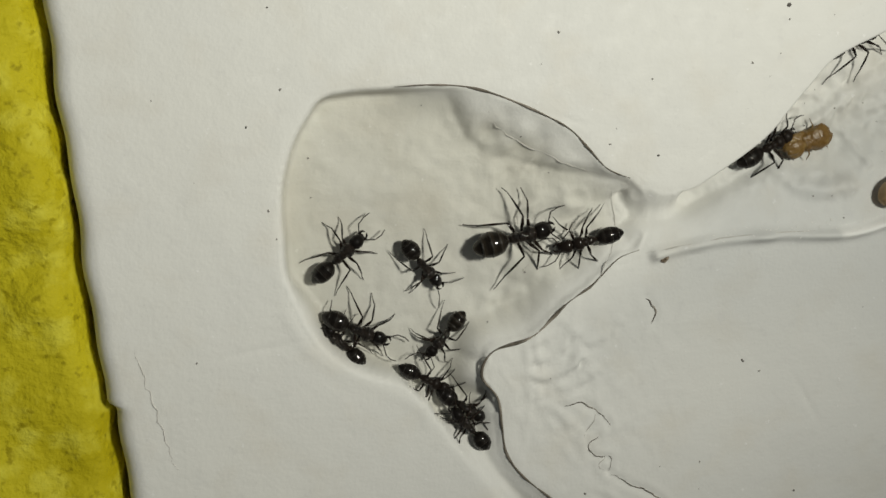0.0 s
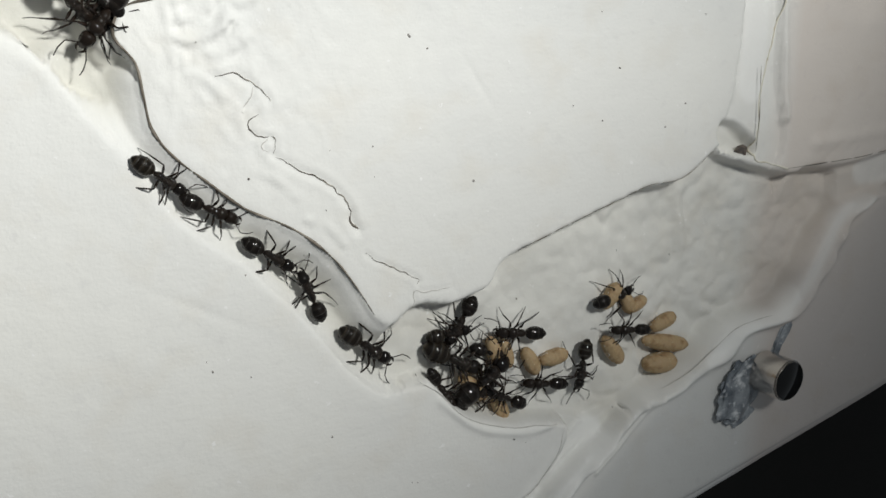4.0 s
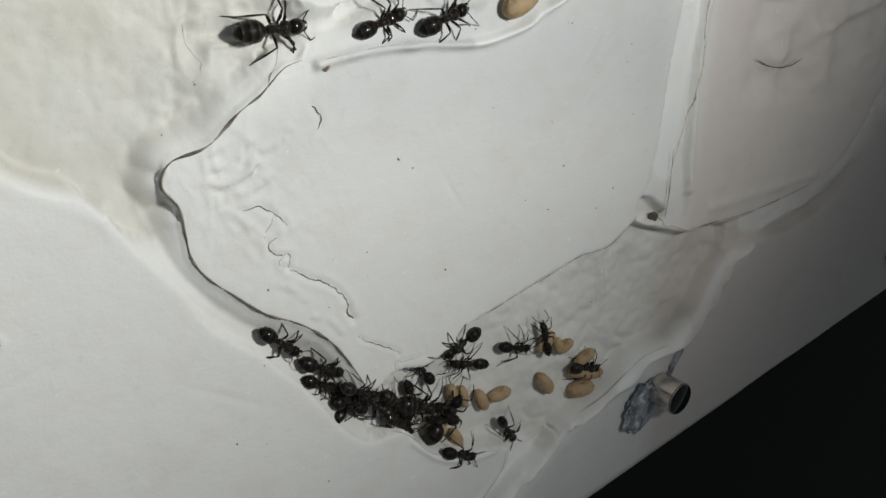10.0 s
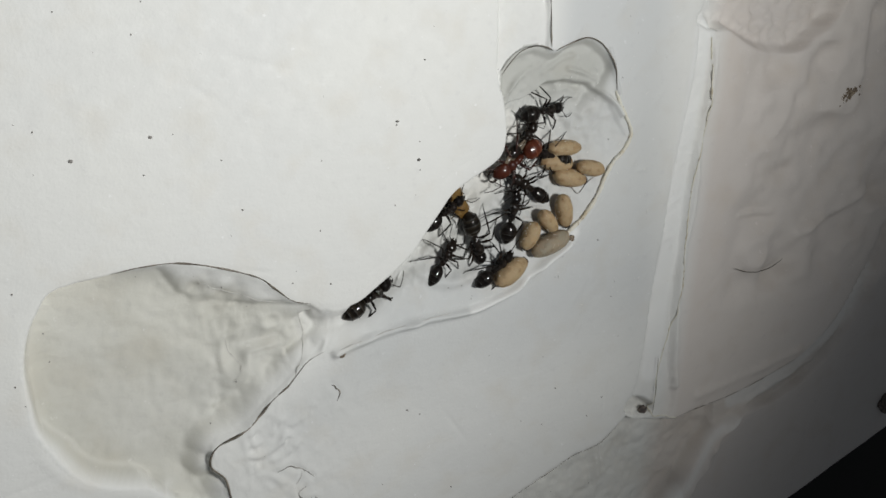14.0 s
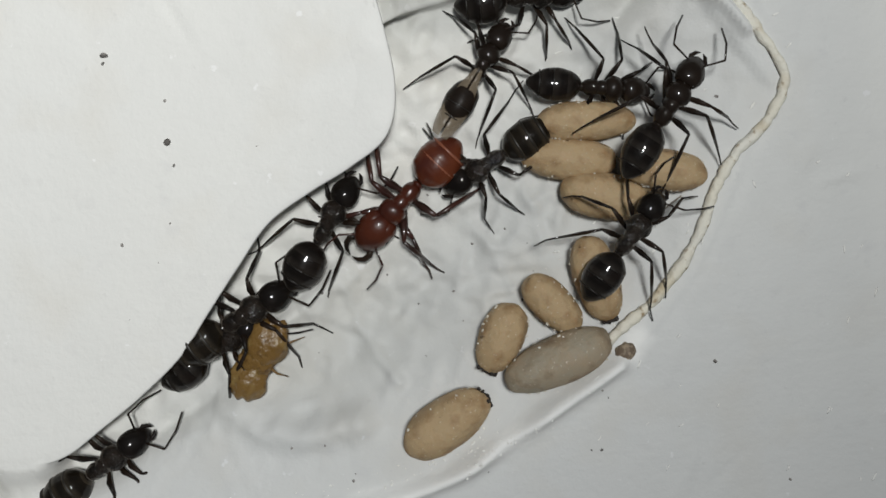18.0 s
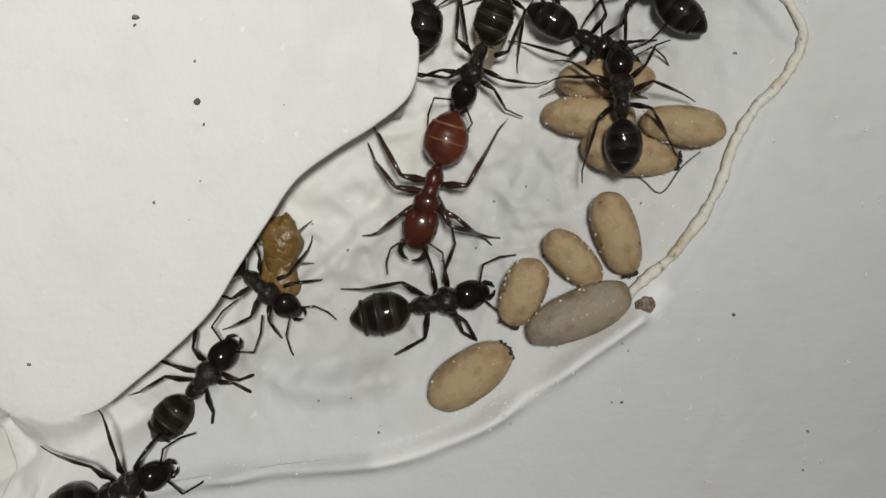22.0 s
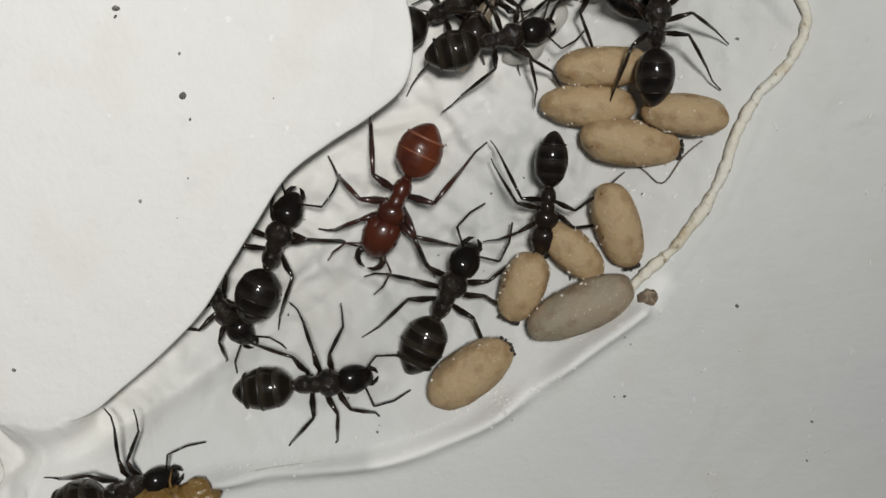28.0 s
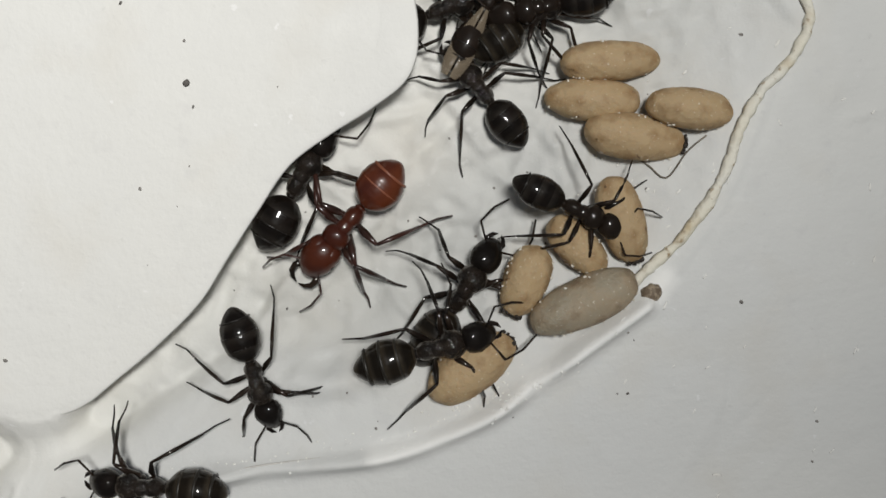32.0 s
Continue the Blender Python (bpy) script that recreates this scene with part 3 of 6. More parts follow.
def relief(x, y):
    """Height of the slab's face at plan points (mm arrays), and the sideways push of overhanging rims."""
    z = 0.10 * value_noise(x, y, 14, 1) + 0.05 * value_noise(x, y, 5, 2) + 0.015 * value_noise(x, y, 1.3, 3)
    # wrinkled skin on the middle block's western corner
    mask = np.exp(-(((x - 27) / 6) ** 2 + ((y + 47.5) / 7) ** 2)) + 0.7 * np.exp(-(((x - 24) / 3.5) ** 2 + ((y + 44) / 3.5) ** 2))
    u = x * 0.8 + y * 0.6 + 1.8 * value_noise(x, y, 3.0, 8)
    wr = np.abs(value_noise(u * 1.6, y * 0.6 - x * 0.35, 1.5, 4))
    z += mask * (0.05 * np.exp(-(wr / 0.09) ** 2) + 0.05 * (0.3 - wr) + 0.04 * value_noise(x, y, 0.9, 5) + 0.03 * value_noise(x, y, 0.4, 9))
    # dents on the eastern block
    mask = smooth01((x - 78) / 6) * smooth01((y + 46) / 5)
    z += mask * (1.3 * np.minimum(value_noise(x, y, 4.2, 6) - 0.1, 0.15) + 0.25 * value_noise(x, y, 1.7, 7))
    for line, deep, wide in CRACKS:
        pts = spline(line, 0.12, closed=False)
        d, _ = near(pts, x, y, 1.0)
        z += 0.25 * deep * (0.35 * np.exp(-((d - 2.6 * wide) / (1.6 * wide)) ** 2) - np.exp(-(d / (1.5 * wide)) ** 2))
    for line, high in FOLDS:
        pts = spline(line, 0.15, closed=False)
        d, k = near(pts, x, y, 1.6)
        side = np.sign((x - pts[k, 0]) * 0.5 + (y - pts[k, 1]))
        z += high * np.where(d < 1.6, np.exp(-((d * side - 0.22) / 0.3) ** 2) - 0.7 * np.exp(-((d * side + 0.25) / 0.28) ** 2), 0) * (0.7 + 0.6 * value_noise(x, y, 1.1, 45))
    for line, high, wide in RIDGES:
        d, _ = near(spline(line, 0.25, closed=False), x, y, 3.0)
        z += high * np.exp(-(d / wide) ** 2) * (1 + 0.5 * value_noise(x, y, 1.6, 41))
    for cx, cy, r in BUBBLES:
        z += 0.14 * np.exp(-((np.hypot(x - cx, y - cy) - r) / 0.14) ** 2)
    # scratches and dabs left by the modelling knife
    for k in range(26):
        ang, px, py = 1.9 * k, 4 + (k * 37) % 92, -10 - (k * 23) % 66
        along = (x - px) * math.cos(ang) + (y - py) * math.sin(ang)
        across = (y - py) * math.cos(ang) - (x - px) * math.sin(ang)
        z -= 0.06 * np.exp(-(across / 0.22) ** 2 - (along / (1.2 + k % 3)) ** 2)
    rng = random.Random(31)
    for k in range(46):
        ang, px, py = rng.gauss(0.95, 0.35), rng.uniform(57, 71), rng.uniform(-42, -10)
        along = (x - px) * math.cos(ang) + (y - py) * math.sin(ang)
        across = (y - py) * math.cos(ang) - (x - px) * math.sin(ang)
        z += rng.uniform(-0.05, 0.09) * np.exp(-(across / rng.uniform(0.16, 0.3)) ** 2 - (along / rng.uniform(0.4, 1.3)) ** 2)
    polys, rims = hollow_rims()
    insides = [inside(p, x, y) for p, _, _ in polys]
    scarp = np.zeros(x.shape)
    low = np.zeros(x.shape)
    deep_floor = floor_depth(x, y)
    for n, (p, d, w) in enumerate(polys):
        dist, _ = near(rims[n], x, y, 5.0)
        wall = w * (1 + 0.4 * value_noise(x, y, 2.5, 11 + n))
        depth = deep_floor if d > 2.0 else d
        # gentle southern banks, steep western ones
        if p is polys[2][0]:
            wall = wall + 0.5 * smooth01((x - 50) / 8) * smooth01((-58 - y) / 6)
        if p is polys[3][0]:
            off, _ = near(spline(LIP, 0.25, closed=False), x, y, 8.0)
            wall = wall + 6.0 * smooth01((-24.5 - y + 0.62 * (x - 46)) / 3) * smooth01((off - 0.5) / 3)
            wall = wall + 1.6 * smooth01((35.2 - x) / 2.5) * smooth01((x - 29.5) / 2.5)
        if p is polys[0][0]:
            scarp = smooth01((y + 32.5) / 2) * smooth01((x - 17.5) / 2.5)
            wall = wall + 2.9 * scarp * smooth01((29.5 - x) / 4) + 0.8 * smooth01((-37 - y) / 3) * smooth01((17 - x) / 2)
        f = smooth01(dist / wall)
        if n == 0:
            # a plane scarp under the north-eastern rim, with a crumbled foot
            foot = wall * (1 + 0.22 * value_noise(x, y, 1.1, 81) * scarp)
            f = (1 - scarp) * f + scarp * np.clip(dist / foot, 0, 1)
        if n == 2:
            f = 0.45 * f + 0.55 * np.clip(dist / wall, 0, 1)
        if n == 3:
            f = 0.3 * f + 0.7 * np.clip(dist / wall, 0, 1)
        if n < 2:
            steep, _ = near(spline(MIDDLE_RIM, 0.25, closed=False), x, y, 3.0)
            soft = smooth01((x - 13) / 5) * (1 - scarp)
            bank = np.clip(dist / (wall + 2.1), 0, 1)
            gentle = (0.2 * f + 0.8 * smooth01(bank))
            plane = 0.15 * smooth01(dist / 0.25) + 0.85 * bank * (2 - bank)
            away = smooth01((steep - 1.6) / 1.0)
            f = (1 - soft) * f + soft * ((1 - away) * gentle + away * plane)
        if n == 3:
            # a raised shelf in the northern bay, ending in a crisp step
            step = np.interp(x, SHELF_X, SHELF_Y) + 0.35 * value_noise(x, y, 2.2, 71)
            depth = depth * (1 - 0.5 * smooth01((y - step) / 0.5) * smooth01((x - 46) / 1.5))
        cut = np.where(insides[n], -depth * f, 0.0)
        low = np.minimum(low, cut)
        # rounded rim
        z -= np.where(~insides[n], 0.05 * np.exp(-(dist / 0.3) ** 2), 0)
    hollow = np.clip(-low / 2.0, 0, 1)
    lumps = 0.30 * value_noise(x, y, 3.2, 21) + 0.16 * np.abs(value_noise(x + 0.8 * value_noise(x, y, 2.0, 27), y, 1.9, 26)) + 0.22 * value_noise(x, y, 6.0, 24) + 0.08 * value_noise(x, y, 1.2, 22) + 0.045 * value_noise(x, y, 0.6, 23)
    lumps = lumps + 0.9 * np.exp(-(((x - 25) / 3.5) ** 2 + ((y + 36) / 3.5) ** 2)) * (0.5 - np.abs(value_noise(x, y * 1.3, 1.8, 28)))
    crease = np.abs(value_noise(x + 0.7 * value_noise(x, y, 1.7, 61), y - 0.5 * x, 1.9, 62)) + 0.6 * np.abs(value_noise(x - 0.4 * y, y, 0.9, 63))
    lumps = lumps + 0.42 * smooth01((x - 34) / 4) * smooth01((y + 37) / 3) * (0.5 - crease)
    lumps = lumps + smooth01((x - 34) / 4) * smooth01((y + 37) / 3) * (0.065 * value_noise(x + 0.5 * y, y - 0.3 * x, 0.55, 64) + 0.10 * value_noise((x - y) * 0.5, (x + y) * 1.6, 0.9, 65) + 0.09 * np.clip(0.25 - np.abs(value_noise(x + 0.6 * value_noise(x, y, 1.4, 66), y, 2.6, 67)), 0, 1) / 0.25)
    lumps = lumps + smooth01((x - 52) / 6) * smooth01((-54 - y) / 4) * (0.4 * np.abs(value_noise(x + 1.6 * value_noise(x, y, 2.1, 30), y + 1.2 * value_noise(x, y, 1.6, 34), 2.9, 29)) + 0.12 * np.abs(value_noise(x + 0.8 * value_noise(x, y, 1.3, 35), y + 0.8 * value_noise(x, y, 1.3, 36), 1.3, 31)) + 0.05 * value_noise(x, y, 0.7, 32))
    west = smooth01((34 - x) / 3) * smooth01((y + 50) / 3)
    patch = 0.18 + 0.82 * smooth01((x - 20) / 4) * smooth01((0.6 + value_noise(x, y, 4.0, 96)) / 0.8)
    flake = np.abs(value_noise(x + 0.9 * value_noise(x, y, 1.3, 91), y + 0.9 * value_noise(x, y, 1.3, 92), 1.7, 93))
    lumps = lumps + west * (patch * (0.15 * np.clip(0.2 - flake, 0, 1) / 0.2 - 0.12 * np.clip(0.06 - np.abs(flake - 0.4), 0, 1) / 0.06))
    lumps = lumps + west * (0.05 * value_noise(x, y, 0.5, 94) + 0.03 * np.abs(value_noise(x, y, 0.8, 95)))
    calm = np.where((x > 36) & (y > -38), 0.9, 1.0) * (1 - 0.5 * smooth01((22 - x) / 5) * smooth01((y + 46) / 3))
    z = z * (1 - 0.7 * hollow) + low + hollow * lumps * calm
    # overhanging lip of the northern block
    return z, low, lip_push(x, y, OVER)


BUBBLES = [(8.6, -53.7, 0.40), (24.6, -38.2, 0.45), (23.7, -46.2, 0.40)]
RIDGES = [([(50.4, -21.2), (51.2, -23.4), (52.6, -26.0), (53.6, -28.4)], 0.55, 0.22), ([(44.0, -27.2), (46.5, -29.0), (49.4, -29.8)], 0.5, 0.35), ([(45.2, -24.9), (46.6, -27.0), (47.2, -29.4), (48.6, -31.6)], 0.5, 0.28), ([(52.9, -23.0), (54.6, -24.6), (55.0, -27.0)], 0.4, 0.25), ([(42.0, -30.4), (43.4, -28.8), (44.6, -28.4)], 0.5, 0.25),
          ([(41.0, -31.2), (43.6, -32.8), (47.0, -33.0)], 0.9, 0.7), ([(55.0, -19.0), (57.5, -22.0)], 1.0, 0.5),
          ([(57.3, -31.5), (55.2, -32.7), (53.2, -33.8), (51.1, -34.9), (48.9, -35.7), (46.0, -36.2), (40.3, -36.1), (36.0, -36.4), (32.0, -37.1)], 0.62, 0.36),
          ([(58.9, -75.0), (62.2, -74.1), (65.3, -72.8), (67.8, -72.0), (69.8, -70.1), (75.2, -69.4), (78.0, -66.7), (80.6, -63.1), (82.2, -60.8), (88.5, -58.0), (95.3, -56.2), (99.8, -54.2), (106.0, -46.0)], 0.7, 0.45),
          ([(50.7, -74.0), (51.2, -75.5), (50.3, -77.3), (48.0, -79.9), (43.8, -82.8), (39.0, -85.5)], 0.25, 0.35), ([(58.7, -74.9), (54.8, -78.1), (51.6, -80.6), (48.5, -83.8), (45.0, -88.0)], 0.8, 0.4),
          ([(57.0, -76.2), (53.4, -79.4), (50.4, -82.2)], 0.25, 0.25), ([(55.4, -76.4), (52.4, -79.0), (49.4, -81.6), (46.4, -84.6)], 0.4, 0.16), ([(53.4, -77.2), (50.8, -79.3), (47.8, -81.7)], 0.3, 0.14), ([(56.0, -74.2), (53.6, -75.6), (51.8, -77.2)], 0.45, 0.2), ([(60.4, -74.6), (56.8, -77.6), (54.0, -80.0)], 0.25, 0.18), ([(40.4, -71.2), (43.5, -73.9), (46.6, -74.9), (48.6, -75.1), (50.8, -74.6)], 0.22, 0.3),
          ([(74.9, -12.0), (75.1, -17.6), (73.9, -23.3), (73.9, -29.0), (73.0, -35.7), (72.6, -42.7), (73.2, -52.2)], 0.35, 0.4), ([(72.0, -13.0), (70.7, -22.5), (69.9, -28.4), (69.5, -35.1), (68.4, -40.9), (67.6, -50.3)], 0.12, 0.35),
          ([(81.4, -33.0), (86.5, -33.6)], 0.3, 0.4), ([(90.9, -36.8), (96.8, -35.4), (102.8, -33.3)], 0.5, 0.7), ([(77.0, -54.4), (84.0, -53.9), (94.0, -52.9)], 0.25, 0.6),
          ([(57.4, -14.5), (58.7, -14.9), (60.9, -15.9)], 0.45, 0.22), ([(57.0, -15.3), (58.9, -15.6), (60.6, -16.2)], 0.3, 0.16), ([(60.4, -16.6), (61.5, -17.3), (62.8, -18.5), (63.5, -19.6)], 0.35, 0.2), ([(61.6, -13.0), (62.3, -15.0), (62.9, -17.4)], 0.3, 0.2), ([(50.6, -15.6), (52.0, -14.6), (53.4, -14.0)], 0.35, 0.25), ([(54.6, -14.6), (56.4, -13.6), (58.2, -13.2)], 0.3, 0.3),
          ([(7.4, -39.8), (8.6, -42.0), (10.6, -43.6), (12.9, -44.8), (15.8, -46.5), (16.5, -47.9)], 0.04, 0.4)]
CRACKS = [([(25.9, -47.3), (26.9, -47.05), (27.5, -47.4), (28.3, -47.9), (28.9, -48.5), (29.2, -49.1)], 0.3, 0.15),
          ([(28.3, -49.6), (27.7, -50.2), (27.8, -50.8), (28.4, -51.1), (29.2, -51.3), (29.3, -51.9), (29.1, -52.4)], 0.35, 0.14),
          ([(29.1, -52.4), (29.8, -52.8), (30.7, -53.4), (31.8, -53.9), (32.9, -54.6), (33.7, -55.5), (34.25, -56.5), (34.15, -57.0), (34.7, -57.9)], 0.4, 0.17),
          ([(28.9, -51.3), (28.5, -51.8), (29.0, -52.2)], 0.3, 0.12), ([(28.2, -47.9), (27.9, -48.7), (27.4, -49.4), (27.5, -49.8)], 0.3, 0.12),
          ([(34.1, -56.9), (34.4, -57.4), (34.8, -57.9)], 0.3, 0.30),
          ([(35.1, -59.5), (35.9, -60.1), (36.6, -60.4), (37.4, -60.9), (38.4, -61.4), (39.0, -61.9), (38.8, -62.2)], 0.3, 0.13), ([(38.3, -63.9), (38.7, -63.4), (38.6, -62.7), (40.0, -62.75), (41.6, -62.7)], 0.2, 0.12),
          # first and third here draw a floor step's edge and a wall's foot
          ([(29.3, -32.7), (29.7, -35.0), (28.9, -37.2), (27.8, -38.9)], 0.12, 0.12), ([(22.9, -33.6), (23.2, -35.4), (24.0, -36.7), (23.2, -38.2)], 0.12, 0.1), ([(20.7, -27.4), (21.8, -28.7), (24.4, -30.1), (26.4, -31.0), (27.8, -31.4)], 0.1, 0.12),
          ([(-1.8, -41.5), (-1.2, -43.7), (-0.7, -45.8), (-0.1, -48.2), (0.4, -49.6)], 0.12, 0.12),
          ([(31.5, -40.0), (32.2, -41.0), (32.0, -42.0)], 0.2, 0.2)]
# low folds in the skin of the middle block's western corner: a crest on one side of each, a trough on the other
FOLDS = [([(23.2, -45.1), (24.4, -45.3), (25.4, -45.1), (26.5, -44.5), (27.0, -43.9)], 0.22), ([(24.1, -44.1), (25.0, -43.8), (25.9, -43.1), (26.6, -42.2)], 0.16),
         ([(25.6, -46.2), (26.8, -45.9), (28.2, -45.0)], 0.14), ([(23.6, -43.0), (24.8, -42.4), (25.6, -41.4)], 0.12), ([(27.6, -43.2), (28.8, -42.6), (29.6, -41.6)], 0.10), ([(24.4, -47.4), (25.4, -47.8), (26.2, -48.8)], 0.10),
         ([(31.2, -57.0), (32.4, -57.6), (33.4, -58.8)], 0.10), ([(28.0, -53.6), (29.2, -54.2), (30.4, -55.4)], 0.09)]


# whiter bands: the strip's filler, then lit walls, groove and crests painted in
PALE = [([(73.5, -12.0), (73.0, -17.0), (72.1, -23.0), (71.6, -28.5), (71.1, -35.4), (70.2, -41.8), (69.8, -49.5)], 1.7),
        ([(84.0, -57.3), (90.0, -56.8), (96.0, -54.4), (101.5, -51.0), (106.0, -45.0)], 1.7), ([(54.0, -77.0), (50.5, -80.0), (46.0, -83.5), (41.0, -87.0)], 1.9),
        ([(84.0, -60.0), (81.0, -60.8), (79.2, -63.2), (77.6, -65.8), (76.3, -67.4), (74.0, -69.2), (70.5, -69.8), (68.0, -71.0), (65.6, -72.6)], 0.85),
        ([(58.2, -30.6), (57.3, -31.5), (55.2, -32.7), (53.2, -33.8), (51.1, -34.9), (48.9, -35.7), (46.0, -36.2)], 0.75)]


def axis(marks):
    """Grid lines from (start, end, step) stretches."""
    out = []
    for a, b, s in marks:
        out.extend(np.linspace(a, b, int(round((b - a) / s)), endpoint=False))
    return np.array(out + [marks[-1][1]])


def grid_object(name, gx, gy, zz, xx, yy, mat, skirt):
    """A sheet over grid lines with walls down to skirt (mm) and a base."""
    ny, nx = zz.shape
    co = np.stack([xx.ravel(), yy.ravel(), zz.ravel()], 1)
    rim = np.concatenate([np.arange(nx), np.arange(1, ny) * nx + nx - 1, (ny - 1) * nx + np.arange(nx - 2, -1, -1), np.arange(ny - 2, 0, -1) * nx])
    foot = co[rim].copy()
    foot[:, 2] = skirt
    idx = np.arange(nx * ny).reshape(ny, nx)
    quads = np.stack([idx[:-1, :-1].ravel(), idx[:-1, 1:].ravel(), idx[1:, 1:].ravel(), idx[1:, :-1].ravel()], 1)
    n0, m = len(co), len(rim)
    k = np.arange(m)
    walls = np.stack([rim[k], n0 + k, n0 + (k + 1) % m, rim[(k + 1) % m]], 1)
    faces = np.concatenate([quads, walls])
    co = np.concatenate([co, foot]) * MM
    me = bpy.data.meshes.new(name)
    me.vertices.add(len(co))
    me.vertices.foreach_set("co", co.ravel())
    me.loops.add(faces.size)
    me.loops.foreach_set("vertex_index", faces.ravel().astype(np.int32))
    me.polygons.add(len(faces))
    me.polygons.foreach_set("loop_start", np.arange(0, faces.size, 4, dtype=np.int32))
    me.polygons.foreach_set("use_smooth", np.concatenate([np.ones(len(quads), bool), np.zeros(m, bool)]))
    me.update(calc_edges=True)
    me.materials.append(mat)
    return new(name, me)


def build_slab():
    u = axis([(0, 8, 0.4), (8, 34, 0.19), (34, 69, 0.14), (69, 72, 0.19), (72, 82, 0.24), (82, 100, 0.35), (100, 132, 0.6)])
    v = axis([(0, 7, 0.4), (7, 28, 0.2), (28, 54, 0.24), (54, 80, 0.15), (80, 90, 0.2), (90, 100, 0.35)])
    uu, vv = np.meshgrid(u, v)
    y0 = south_edge(uu - 4.6)
    yy = y0 + (SLAB_NORTH - y0) * vv / 100.0
    xw = west_edge(yy)
    xx = xw + (SLAB_EAST - xw) * uu / 132.0
    shape = xx.shape
    z, low, lip = relief(xx.ravel(), yy.ravel())
    x, y = xx.ravel().copy(), yy.ravel().copy()
    # push the northern block's rim out over the hollow, so that it overhangs
    push = lip * np.clip(1 + low / 1.8, 0, 1)
    x += 0.66 * push
    y -= 0.75 * push
    z = z - 0.12 * np.clip(lip / OVER - 0.6, 0, 1) ** 2 / 0.16 * (low > -1.2)
    # worn outer edges
    rim = np.minimum(np.minimum(x - west_edge(y), (y - south_edge(x))), 3.0)
    z -= 0.9 * np.clip(1 - rim / 1.0, 0, 1) ** 2
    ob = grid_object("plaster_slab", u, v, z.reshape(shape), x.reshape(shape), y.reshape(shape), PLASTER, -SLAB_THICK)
    # darkens with depth: damp floors, and shade put into the colour
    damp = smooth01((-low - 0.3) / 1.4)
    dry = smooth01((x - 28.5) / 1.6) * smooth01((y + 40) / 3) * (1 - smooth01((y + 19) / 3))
    # the bay's darker tone paints the shade on its slope
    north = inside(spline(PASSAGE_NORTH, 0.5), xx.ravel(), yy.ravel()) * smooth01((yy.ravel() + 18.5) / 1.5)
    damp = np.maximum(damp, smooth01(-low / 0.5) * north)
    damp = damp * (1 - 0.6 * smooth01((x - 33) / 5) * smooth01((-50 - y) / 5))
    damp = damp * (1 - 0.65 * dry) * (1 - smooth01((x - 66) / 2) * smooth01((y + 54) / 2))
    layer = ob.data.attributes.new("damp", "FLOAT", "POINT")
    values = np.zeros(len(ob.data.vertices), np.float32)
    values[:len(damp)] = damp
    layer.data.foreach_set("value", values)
    fx, fy = xx.ravel(), yy.ravel()
    # weaker light painted in: grey rises south-east of a slanting line
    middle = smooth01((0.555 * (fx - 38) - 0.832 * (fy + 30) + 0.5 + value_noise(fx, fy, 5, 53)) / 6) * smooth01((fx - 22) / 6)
    # the northern bay takes the same grey
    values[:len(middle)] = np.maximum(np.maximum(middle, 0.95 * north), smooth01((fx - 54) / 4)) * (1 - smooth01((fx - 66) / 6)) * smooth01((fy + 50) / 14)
    # the slab beside the southern groove takes the same grey
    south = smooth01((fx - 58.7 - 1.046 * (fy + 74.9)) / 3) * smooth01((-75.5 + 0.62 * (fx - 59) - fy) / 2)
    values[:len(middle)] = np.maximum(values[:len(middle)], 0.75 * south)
    layer = ob.data.attributes.new("dimming", "FLOAT", "POINT")
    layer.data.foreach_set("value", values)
    band = np.zeros(fx.shape)
    for line, wide in PALE:
        d, _ = near(spline(line, 0.25, closed=False), fx, fy, 3.5)
        band = np.maximum(band, smooth01((wide - d) / 0.7))
    values[:len(band)] = band * np.where(fx > 76, 0.55, 0.9) * (0.85 + 0.15 * value_noise(fx, fy, 2.0, 51))
    layer = ob.data.attributes.new("pale", "FLOAT", "POINT")
    layer.data.foreach_set("value", values)
    return tagged(ob, "white plaster slab with hollowed chambers and passages", "ant nest", kind="structure")


slab = build_slab()


def table():
    bm = bmesh.new()
    bmesh.ops.create_grid(bm, x_segments=40, y_segments=40, size=0.6)
    for v in bm.verts:
        v.co.z = -SLAB_THICK * MM + 0.00002 * noise.noise(v.co * 30) - 0.00005
    ob = new("table", mesh_from("table", bm, TABLE))
    return tagged(ob, "dark table top under the plaster slab", "table", kind="structure")


table()


def sponge():
    ys, xs = axis([(-95, 30, 0.6)]), np.linspace(0, 1, 70)
    gx, gy = np.meshgrid(xs, ys)
    xe = west_edge(gy) - 0.35 - 0.5 * np.abs(value_noise(gy, gy * 0, 3.0, 31))
    xx = -48 + (xe + 48) * gx
    z = -0.7 + 0.9 * value_noise(xx, gy, 6, 32) + 0.5 * value_noise(xx, gy, 2.4, 33) + 0.2 * np.abs(value_noise(xx, gy, 1.1, 34))
    z -= 1.6 * np.clip(1 - (xe - xx) / 1.6, 0, 1) ** 2
    ob = grid_object("sponge", xs, ys, z, xx, gy, SPONGE, -SLAB_THICK)
    return tagged(ob, "damp bright yellow sponge pressed against the slab", "sponge")


sponge()


